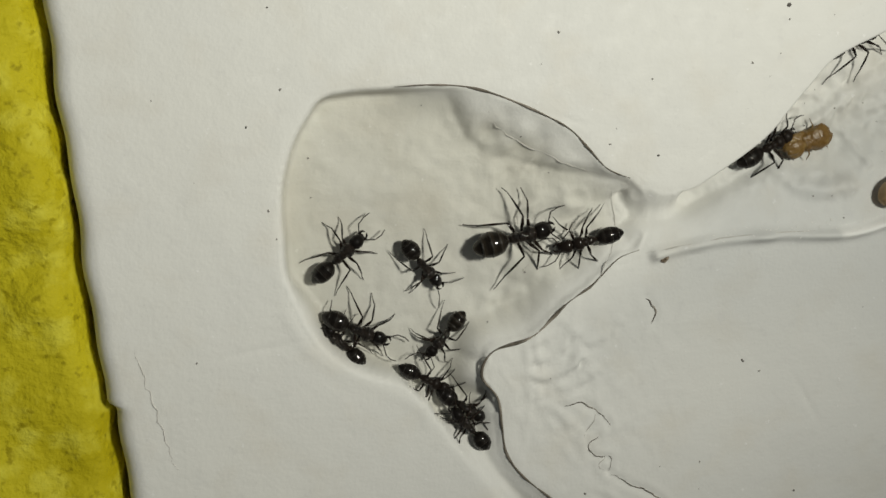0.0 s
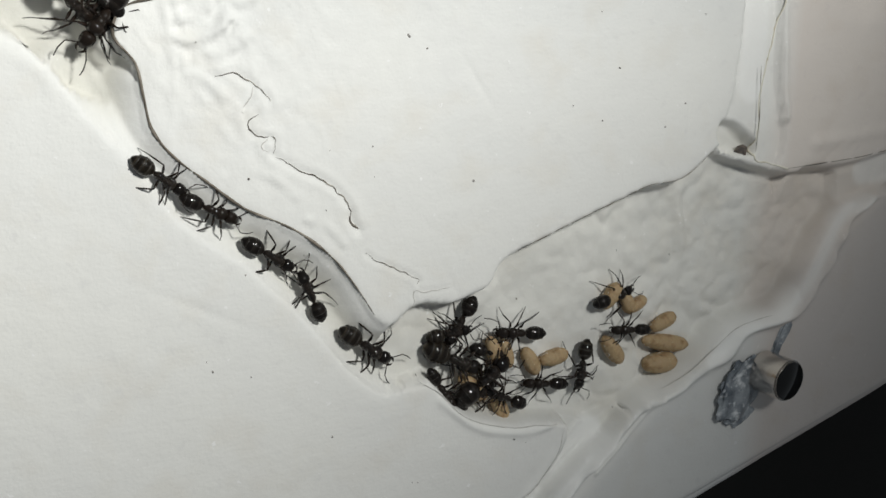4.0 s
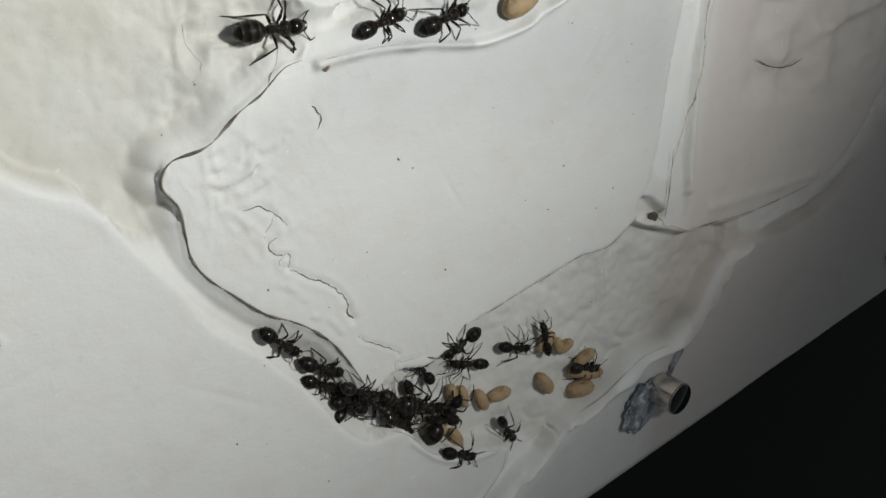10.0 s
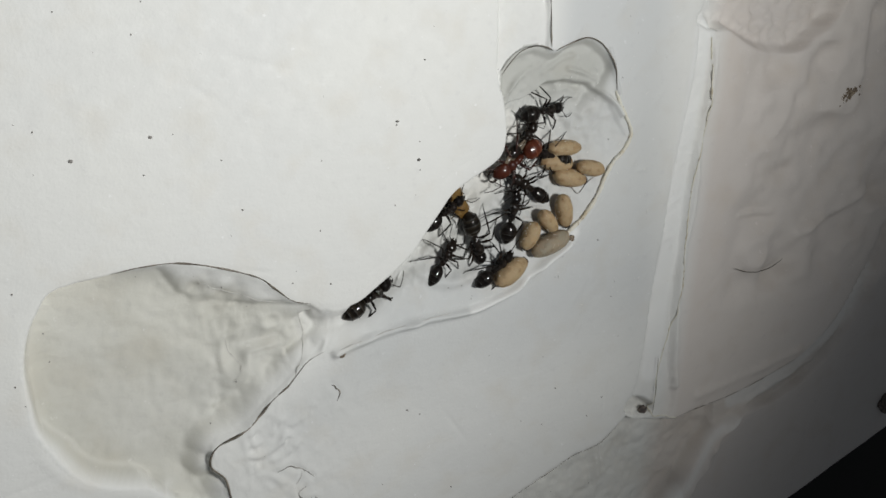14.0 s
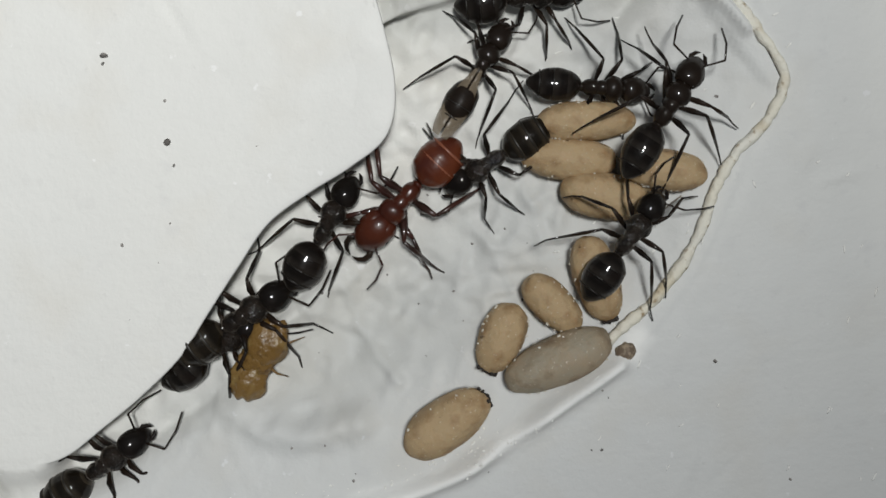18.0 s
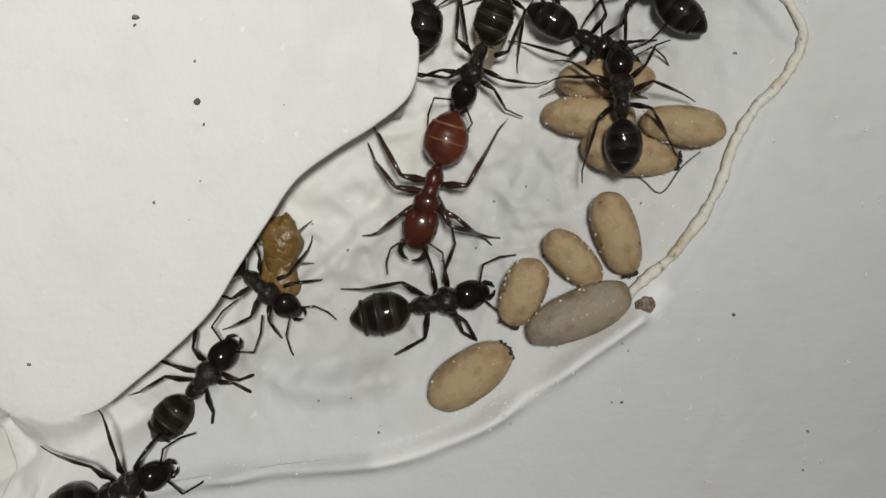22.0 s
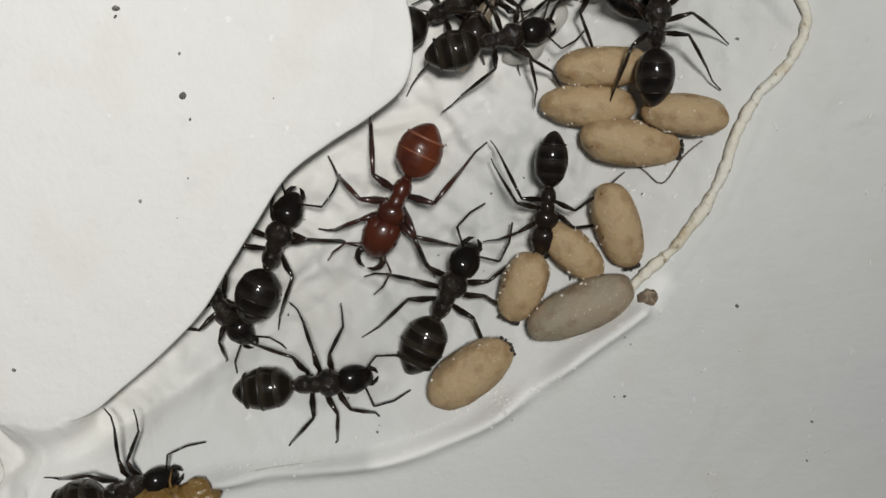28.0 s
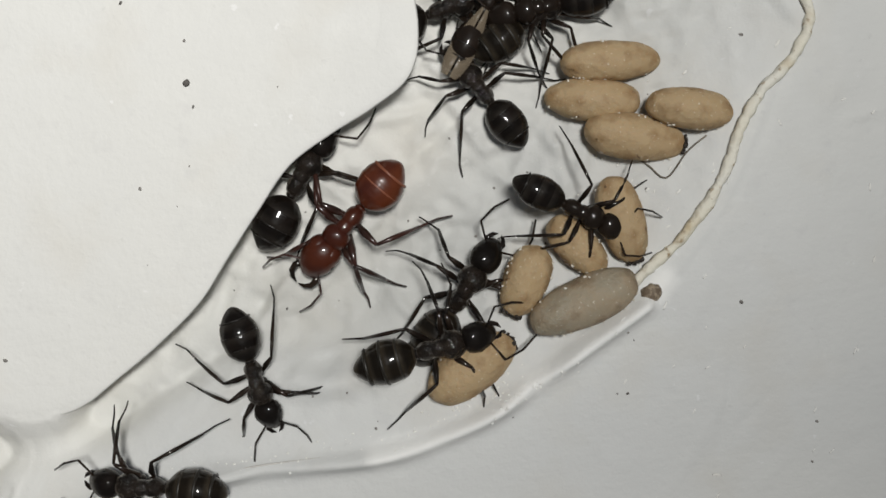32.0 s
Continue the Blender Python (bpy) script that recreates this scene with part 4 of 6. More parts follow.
# ---- slab details ----
def bead():
    """The crust of dried plaster that runs along the brood chamber's eastern rim."""
    line = spline([(62.5, -17.0), (63.3, -18.6), (64.2, -20.2), (64.62, -21.2), (64.45, -22.1), (63.7, -23.1), (62.55, -24.05), (61.6, -25.4), (60.9, -26.85), (59.75, -28.4), (58.5, -29.55), (57.3, -30.4), (55.6, -32.2)], 0.15, closed=False)
    bm = bmesh.new()
    pts, radii = [], []
    for i, (x, y) in enumerate(line):
        k = i / len(line)
        w = 0.205 * min(1, 6 * k + 0.4, 7 * (1 - k) + 0.1) * (1 + 0.35 * noise.noise(Vector((x * 1.3, y * 1.3, 3))) + 0.25 * noise.noise(Vector((x * 4, y * 4, 1))))
        pts.append((x + 0.08 * noise.noise(Vector((x * 2, y * 2, 9))), y + 0.08 * noise.noise(Vector((x * 2, y * 2, 5))), 0.02))
        radii.append(w)
    tube(bm, pts, radii, 8)
    ob = new("crust_ridge", mesh_from("crust_ridge", bm, BEAD))
    ob.parent = slab
    return tagged(ob, "yellowish crust of dried plaster")


bead()


LIP_PROFILE = ((-1.9, -0.10), (-1.5, -0.02), (-1.1, 0.02), (-0.5, 0.03), (0.0, 0.02), (0.14, -0.01), (0.20, -0.06), (0.14, -0.12), (-0.3, -0.35), (-0.9, -0.7))


def lip_roll():
    """The crisp, undercut edge of the northern block, where it overhangs the passage."""
    line = spline(LIP, 0.2, closed=False)[6:-4]
    n = len(line)
    along = (np.arange(n) + 6) * 0.2
    ends = smooth01((along - 3.0) / 4.0) * smooth01((along[-1] + 0.8 - along) / 3.0)
    back = line - OVER_WAY[None, :] * (OVER * ends + 0.6)[:, None]
    top = relief(back[:, 0], back[:, 1])[0]
    top = np.convolve(np.pad(top, 6, mode="edge"), np.ones(13) / 13, "valid")
    way = np.gradient(line, axis=0)
    way /= np.hypot(way[:, 0], way[:, 1])[:, None]
    for _ in range(12):
        way[1:-1] = (way[:-2] + way[1:-1] * 2 + way[2:]) / 4
    bm = bmesh.new()
    rows = []
    for (x, y), (wx, wy), z, k in zip(line.tolist(), way.tolist(), top.tolist(), ends.tolist()):
        rows.append([bm.verts.new(Vector((x + wy * o * min(1, 0.3 + k), y - wx * o * min(1, 0.3 + k), z + h * min(1, 0.4 + k) - 0.06 * (1 - k))) * MM) for o, h in LIP_PROFILE])
    for a, b in zip(rows, rows[1:]):
        for k in range(len(LIP_PROFILE) - 1):
            bm.faces.new((a[k], a[k + 1], b[k + 1], b[k]))
    ob = new("rolled_lip", mesh_from("rolled_lip", bm, PLASTER))
    ob.parent = slab
    tagged(ob, "crisp undercut plaster edge")


lip_roll()


def strip_bead():
    """Crumbly crust along the seam between the middle and the eastern block."""
    line = spline([(74.7, -12.9), (75.0, -16.7), (74.4, -22.4), (73.5, -27.4), (72.9, -34.9), (72.6, -41.8), (70.9, -49.5), (70.7, -52.3), (70.5, -55.3), (71.9, -55.8), (73.9, -56.5)], 0.2, closed=False)
    bm = bmesh.new()
    heights = relief(line[:, 0], line[:, 1])[0].tolist()
    tube(bm, [(p[0] + 0.12 * noise.noise(Vector((p[0] * 2, p[1] * 1.6, 4))), p[1], h) for p, h in zip(line, heights)],
         [0.075 * (1 + 0.6 * noise.noise(Vector((p[0], p[1] * 1.9, 8)))) for p in line], 8)
    ob = new("crust_ridge", mesh_from("crust_ridge", bm, BEAD))
    ob.parent = slab
    tagged(ob, "crumbly plaster crust along a seam")


strip_bead()


def crack_lines():
    """Hairline cracks in the plaster, and edges of floor steps, each a dark sunken seam."""
    for line, _, wide in CRACKS:
        pts = spline(line, 0.2, closed=False)
        heights = relief(pts[:, 0], pts[:, 1])[0].tolist()
        bm = bmesh.new()
        count = len(pts)
        tube(bm, [(p[0] + 0.2 * noise.noise(Vector((p[0] * 1.7, p[1] * 1.7, 1))) + 0.05 * noise.noise(Vector((p[0] * 5, p[1] * 5, 1))), p[1] + 0.2 * noise.noise(Vector((p[0] * 1.7, p[1] * 1.7, 7))), h + 0.02) for p, h in zip(pts, heights)],
             [wide * 0.26 * (0.25 + math.sin(3.1416 * (q + 0.5) / count) * (1 + 0.5 * noise.noise(Vector((q * 0.6, wide, 2))))) for q in range(count)], 6)
        faint = wide < 0.13
        ob = new("crack", mesh_from("crack", bm, FAINT if faint else CRACK))
        ob.parent = slab
        tagged(ob, "faint grey hairline in the plaster" if faint else "dark hairline crack in the plaster")


crack_lines()


# dark rim lines; those of MIDDLE_RIM and the crust are painted shade
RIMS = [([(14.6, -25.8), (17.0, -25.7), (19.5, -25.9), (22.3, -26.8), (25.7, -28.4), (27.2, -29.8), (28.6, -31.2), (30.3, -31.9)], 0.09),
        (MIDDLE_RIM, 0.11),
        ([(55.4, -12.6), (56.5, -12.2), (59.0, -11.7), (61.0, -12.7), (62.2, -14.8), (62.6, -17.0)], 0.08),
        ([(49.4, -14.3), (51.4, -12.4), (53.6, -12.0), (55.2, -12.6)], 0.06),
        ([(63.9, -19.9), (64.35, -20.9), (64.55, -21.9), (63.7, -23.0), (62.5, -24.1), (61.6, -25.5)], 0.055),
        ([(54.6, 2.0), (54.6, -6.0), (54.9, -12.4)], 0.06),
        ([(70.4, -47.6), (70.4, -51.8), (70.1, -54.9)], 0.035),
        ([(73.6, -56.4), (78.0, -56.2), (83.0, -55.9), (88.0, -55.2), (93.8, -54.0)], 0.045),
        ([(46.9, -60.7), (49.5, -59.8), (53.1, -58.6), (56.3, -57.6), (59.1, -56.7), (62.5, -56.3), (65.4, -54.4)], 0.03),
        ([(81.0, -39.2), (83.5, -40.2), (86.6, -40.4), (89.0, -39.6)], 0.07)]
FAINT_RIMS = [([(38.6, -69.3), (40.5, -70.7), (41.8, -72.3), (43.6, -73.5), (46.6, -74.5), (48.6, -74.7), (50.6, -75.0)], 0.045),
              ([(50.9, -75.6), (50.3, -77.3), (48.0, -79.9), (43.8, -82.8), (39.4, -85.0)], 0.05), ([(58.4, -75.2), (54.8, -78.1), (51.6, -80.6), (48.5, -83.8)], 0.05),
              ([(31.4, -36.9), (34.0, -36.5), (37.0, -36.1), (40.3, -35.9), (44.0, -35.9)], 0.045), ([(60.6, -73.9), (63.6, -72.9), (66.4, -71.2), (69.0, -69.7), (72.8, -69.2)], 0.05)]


DARK_SEAMS = (4,)


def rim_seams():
    """Dark lines along the hollows' sharp rims: packed dirt, and shade drawn as thin tubes."""
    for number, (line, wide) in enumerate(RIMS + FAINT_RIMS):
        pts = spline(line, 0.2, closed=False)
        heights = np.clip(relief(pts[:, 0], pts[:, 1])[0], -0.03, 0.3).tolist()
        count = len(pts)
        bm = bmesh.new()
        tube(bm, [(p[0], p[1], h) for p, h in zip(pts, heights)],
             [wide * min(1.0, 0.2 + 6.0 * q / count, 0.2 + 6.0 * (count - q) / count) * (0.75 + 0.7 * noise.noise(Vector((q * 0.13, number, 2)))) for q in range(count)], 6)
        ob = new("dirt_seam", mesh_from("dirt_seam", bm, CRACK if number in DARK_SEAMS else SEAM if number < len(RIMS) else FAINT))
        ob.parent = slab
        tagged(ob, "dark line of dirt and painted shade along the sharp rim" if number < len(RIMS) else "faint grey line along the rim")


rim_seams()


def specks():
    """Loose dark grains lying on the slab's face."""
    bm = bmesh.new()
    rng = random.Random(5)
    spots = [(13.1, -16.8, 0.16), (18.8, -15.8, 0.16), (39.1, -17.1, 0.16), (41.0, -20.7, 0.16), (28.7, -29.6, 0.09), (32.1, -30.4, 0.09), (6.7, -33.2, 0.09), (7.7, -25.9, 0.09), (24.2, -66.1, 0.09), (32.0, -72.2, 0.09), (46.5, -75.4, 0.09), (39.0, -45.0, 0.09), (56.2, -47.5, 0.09), (62.5, -50.4, 0.09), (61.0, -31.9, 0.09), (41.9, -12.2, 0.09), (39.0, -17.4, 0.09), (8.6, -53.8, 0.09), (25.1, -22.5, 0.09), (5.6, -28.1, 0.09), (43.5, -55.1, 0.09), (38.9, -44.9, 0.09), (40.3, -45.8, 0.09)]
    spots += [(rng.uniform(0, 66), rng.uniform(-78, -2), rng.uniform(0.03, 0.085)) for _ in range(90)]
    spots += [(rng.uniform(38, 60), rng.uniform(-36, -20), rng.uniform(0.03, 0.075)) for _ in range(45)]
    heights = relief(np.array([p[0] for p in spots]), np.array([p[1] for p in spots]))[0]
    for (x, y, r), z in zip(spots, heights.tolist()):
        blob(bm, (x, y, z + r * 0.25), (r, r * rng.uniform(0.6, 1), r * 0.6), (0, 0, rng.uniform(0, 180)), 6, 4, 0.3, seed=x)
    ob = new("grains", mesh_from("grains", bm, GREY_DIRT))
    tagged(ob, "grey grains of dirt scattered on the plaster", "dirt", kind="stuff")


specks()


def magnet():
    base = tagged(new("magnet"), "small nickel disc magnet glued to the slab", "magnet")
    base.matrix_world = pose(71.58 * MM, -74.08 * MM, 0.05 * MM, 4, 6, 0)
    bm = bmesh.new()
    bmesh.ops.create_cone(bm, cap_ends=True, segments=40, radius1=1.85 * MM, radius2=1.85 * MM, depth=3.0 * MM, matrix=Matrix.Translation((0, 0, 1.5 * MM)))
    bmesh.ops.bevel(bm, geom=[e for e in bm.edges if abs(e.verts[0].co.z - e.verts[1].co.z) < 1e-6], offset=0.15 * MM, segments=2, affect="EDGES")
    part("body", bm, STEEL, base, "shiny nickel side").data.polygons.foreach_set("use_smooth", [False] * len(base.children[0].data.polygons))
    bm = bmesh.new()
    bmesh.ops.create_cone(bm, cap_ends=True, segments=40, radius1=1.72 * MM, radius2=1.70 * MM, depth=0.06 * MM, matrix=Matrix.Translation((0, 0, 3.02 * MM)))
    part("face", bm, MAGNET_FACE, base, "dark polished face")
    for k, (x, y, a, b, h, r) in enumerate([(-2.5, -1.3, 2.9, 2.2, 0.30, 55), (2.3, 2.6, 2.2, 0.6, 0.18, 58), (-2.4, -3.7, 1.6, 1.0, 0.2, 10)]):
        bm = bmesh.new()
        blob(bm, (x, y, 0), (a, b, h), (0, 0, r), 48, 24, 0.55, seed=k + 3)
        part("glue" if k == 0 else "glue_smear", bm, GLUE, base, "bluish smear of clear glue")


magnet()


def pellet(name, label, x, y, z, r, mat, hole=False):
    bm = bmesh.new()
    blob(bm, (0, 0, 0), (r, r * 0.85, r * 0.7), (0, 0, 30), 14, 9, 0.3, seed=x)
    if hole:
        blob(bm, (0.1, 0.05, r * 0.55), (r * 0.5, r * 0.5, r * 0.3), (0, 0, 0), 10, 6, 0.3, seed=y)
    ob = new(name, mesh_from(name, bm, mat))
    ob.location = (x * MM, y * MM, z * MM)
    return tagged(ob, label, "pellet")


def strand():
    bm = bmesh.new()
    pts = spline([(57.0, -25.4), (58.1, -26.1), (58.8, -26.8), (59.7, -25.9), (60.6, -25.3)], 0.2, closed=False)
    zs = np.clip(relief(pts[:, 0], pts[:, 1])[0], -1.6, 0.1).tolist()
    tube(bm, [(p[0], p[1], z + 0.05) for p, z in zip(pts, zs)], [0.035] * len(pts), 6)
    ob = new("strand", mesh_from("strand", bm, SEAM))
    tagged(ob, "thin brown strand curled by the cocoons", "strand")


strand()
pellet("pellet", "tiny dark brown pellet stuck on the plaster", 32.7, -37.3, 0.05, 0.38, PELLET, True)
pellet("pellet", "greyish brown waste pellet beside the cocoons", 57.59, -31.11, 0.12, 0.42, PELLET)
for spot in ((69.5, -54.7), (72.5, -55.9)):
    pellet("dirt_lump", "dark damp dirt packed in the plaster corner", spot[0], spot[1], -1.1, 0.6, DIRT)


def smear():
    """A thin, broken smear of dried dirt."""
    rng = random.Random(12)
    bm = bmesh.new()
    spots = []
    for _ in range(46):
        u = rng.uniform(-1, 1)
        spots.append((1.7 * u + rng.gauss(0, 0.25), 0.55 * u + rng.gauss(0, 0.35), rng.uniform(0.08, 0.3) * (1.2 - abs(u))))
    heights = relief(np.array([96.9 + p[0] for p in spots]), np.array([-20.9 + p[1] for p in spots]))[0].tolist()
    for k, ((x, y, r), h) in enumerate(zip(spots, heights)):
        blob(bm, (x, y, h), (1.5 * r, r, 0.05), (0, 0, rng.uniform(0, 60)), 8, 5, 0.5, seed=k)
    ob = new("dirt_smear", mesh_from("dirt_smear", bm, PELLET))
    ob.location = (96.9 * MM, -20.9 * MM, 0)
    return tagged(ob, "thin brown smear of dirt on the pinkish plaster block", "dirt")


smear()
pellet("dirt_lump", "black lump of dirt on the slab's edge", 113.7, -66.2, 0.2, 1.6, DIRT)
pellet("pellet", "tiny reddish brown scrap in the chamber", 45.9, -73.2, -2.2, 0.5, PELLET)


def crumbs():
    """White plaster crumbs beside the southern cocoon and along the crust."""
    bm = bmesh.new()
    rng = random.Random(9)
    spots = [(rng.gauss(51.6, 1.1), rng.gauss(-34.2, 0.45)) for _ in range(60)] + [(rng.gauss(58.5, 1.5), rng.gauss(-26.5, 2.2)) for _ in range(25)]
    crest = spline([(56.6, -31.9), (53.4, -33.9), (49.6, -35.0), (45.0, -35.8), (40.3, -35.8), (36.0, -36.2)], 0.25, closed=False)
    spots += [(p[0] + rng.gauss(0, 0.22), p[1] + rng.gauss(0.1, 0.28)) for p in crest]
    spots += [(rng.uniform(56, 72), rng.uniform(-40, -12)) for _ in range(80)] + [(rng.gauss(x, 0.7), rng.gauss(y, 0.6)) for x, y in ((56.6, -27.2), (54.4, -30.2), (57.6, -24.4)) for _ in range(14)]
    heights = relief(np.array([p[0] for p in spots]), np.array([p[1] for p in spots]))[0]
    for (x, y), z in zip(spots, heights.tolist()):
        r = rng.uniform(0.025, 0.07)
        smear = 1.0 if x < 56 or y > -12 else rng.uniform(1.6, 3.2)
        blob(bm, (x, y, z + r * 0.15), (r * smear, r * 0.7, r * 0.5 / smear), (0, 0, rng.gauss(55, 25) if smear > 1 else rng.uniform(0, 180)), 8, 5, 0.35, seed=x)
    ob = new("crumbs", mesh_from("crumbs", bm, PLASTER))
    tagged(ob, "white plaster crumbs by the cocoons", "crumbs", kind="stuff")


crumbs()


# ---- cocoons ----
def cocoon(tail, tip, width, z, grey=False, spot=True):
    """A cocoon between two plan points, lying on the floor."""
    a, b = Vector(tail), Vector(tip)
    long, width = 0.47 * (b - a).length, 0.95 * width
    thing = tagged(new("cocoon"), "grey-brown papery pupa case" if grey else "tan papery pupa case lying on the plaster", "cocoon", group="cocoons")
    bm = bmesh.new()
    blob(bm, (0, 0, 0), (long, width / 2, width / 2), (0, 0, 0), 32, 24, 0.04, 0.07, seed=tail[0])
    for v in bm.verts:
        u = min(abs(v.co.x / (long * MM)), 0.98)
        k = (1 - u ** 2.35) ** 0.46 / math.sqrt(1 - u * u)
        v.co.y, v.co.z = v.co.y * k, v.co.z * k
    part("case", bm, COCOON_GREY if grey else COCOON, thing)
    if spot:
        bm = bmesh.new()
        rng = random.Random(int(tail[0] * 100))
        for k in range(14):
            a1, r1 = rng.uniform(0, 6.28), rng.uniform(0, 0.42)
            blob(bm, (-long * (0.985 - 0.25 * r1 * r1), r1 * math.cos(a1), 0.06 + r1 * abs(math.sin(a1))), (rng.uniform(0.05, 0.12), rng.uniform(0.05, 0.13), rng.uniform(0.05, 0.1)), (0, 0, a1 * 57), 7, 5, 0.4, seed=k)
        part("tip", bm, TIP, thing, "black waste crumbs at the end")
    rng = random.Random(int(tail[1] * -100))
    bm = bmesh.new()
    for k in range(34 if width > 1.3 else 8):
        u, a1, r1 = rng.uniform(-0.9, 0.9), rng.choice((rng.uniform(-0.7, 0.5), rng.uniform(2.6, 3.9))), rng.uniform(0.025, 0.06)
        girth = width / 2 * (1 - abs(u) ** 2.35) ** 0.46 * (1 + 0.07 * u)
        blob(bm, (u * long, girth * math.cos(a1), girth * math.sin(a1)), (r1 * 1.3, r1, r1), (0, 0, 60 * k), 6, 4, 0.4, seed=k)
    part("silk_fluff", bm, SILK, thing, "white flecks of loose silk")
    way = b - a
    mid = (a + b) / 2
    z = max(z, float(relief(np.array([mid.x]), np.array([mid.y]))[0][0]) + 0.42 * width)
    thing.matrix_world = pose(mid.x * MM, mid.y * MM, z * MM, 0, 0, math.degrees(math.atan2(way.y, way.x)))
    return thing


cocoon((57.18, -29.99), (56.53, -26.32), 1.84, -0.18)
cocoon((55.99, -30.18), (54.11, -27.70), 1.65, -0.25, spot=False)
cocoon((52.09, -31.35), (53.64, -28.66), 1.87, -0.20)
cocoon((52.68, -31.75), (57.20, -30.35), 2.06, 0.35, grey=True, spot=False)
cocoon((52.16, -32.01), (48.51, -34.00), 2.13, 0.40)
cocoon((59.23, -22.24), (55.18, -21.83), 1.65, -0.88, spot=False)
cocoon((54.44, -23.03), (58.33, -23.79), 1.78, -0.96, spot=False)
cocoon((58.15, -23.82), (61.53, -24.71), 1.66, -0.09, spot=False)
cocoon((59.81, -25.67), (55.77, -24.46), 1.89, -0.67)
cocoon((55.65, -66.64), (57.46, -64.67), 1.39, -1.58, spot=False)
cocoon((57.70, -65.39), (58.59, -67.44), 1.23, -1.42, spot=False)
cocoon((58.17, -67.14), (59.93, -66.13), 1.14, -1.33, spot=False)
cocoon((60.47, -69.07), (63.14, -68.08), 1.32, -1.70, spot=False)
cocoon((55.89, -68.99), (57.78, -71.59), 1.48, -1.64, spot=False)
cocoon((59.67, -69.92), (64.81, -71.14), 1.53, -1.67, spot=False)
cocoon((59.70, -72.07), (63.38, -72.24), 1.88, -1.50, spot=False)
cocoon((45.39, -67.33), (46.25, -70.03), 1.26, -1.71, spot=False)
cocoon((46.62, -67.76), (47.18, -70.30), 1.17, -1.72, spot=False)
cocoon((48.35, -68.70), (49.61, -71.19), 1.34, -1.59, spot=False)
cocoon((49.73, -70.15), (52.56, -69.84), 1.42, -1.65, spot=False)
cocoon((45.68, -72.11), (46.76, -74.44), 1.25, -1.72, spot=False)
cocoon((42.66, -70.03), (45.08, -72.41), 1.34, -1.66, spot=False)

# ---- ants ----
LEGS = {"front": ((0.82, 0.20, 0.62), (1.32, 0.90, 1.08), (1.98, 1.48, 0.36), (2.24, 2.02, 0.04)),
        "middle": ((0.42, 0.21, 0.60), (0.66, 1.12, 1.18), (0.26, 2.18, 0.38), (-0.06, 2.72, 0.04)),
        "hind": ((0.06, 0.20, 0.60), (-0.06, 1.06, 1.28), (-1.38, 1.80, 0.42), (-2.14, 2.22, 0.04))}
# how each variant holds its legs: front, middle and hind on one side, then on the other
STANCE = [(10, -16, 6, -14, 12, -10), (-22, 8, -8, 16, -14, 14), (18, 10, 16, 6, -20, -4), (-6, -22, -14, 22, 16, 10)]
SLENDER = [(0.94, 0.64), (0.90, 0.68), (0.95, 0.66), (0.98, 0.58)]


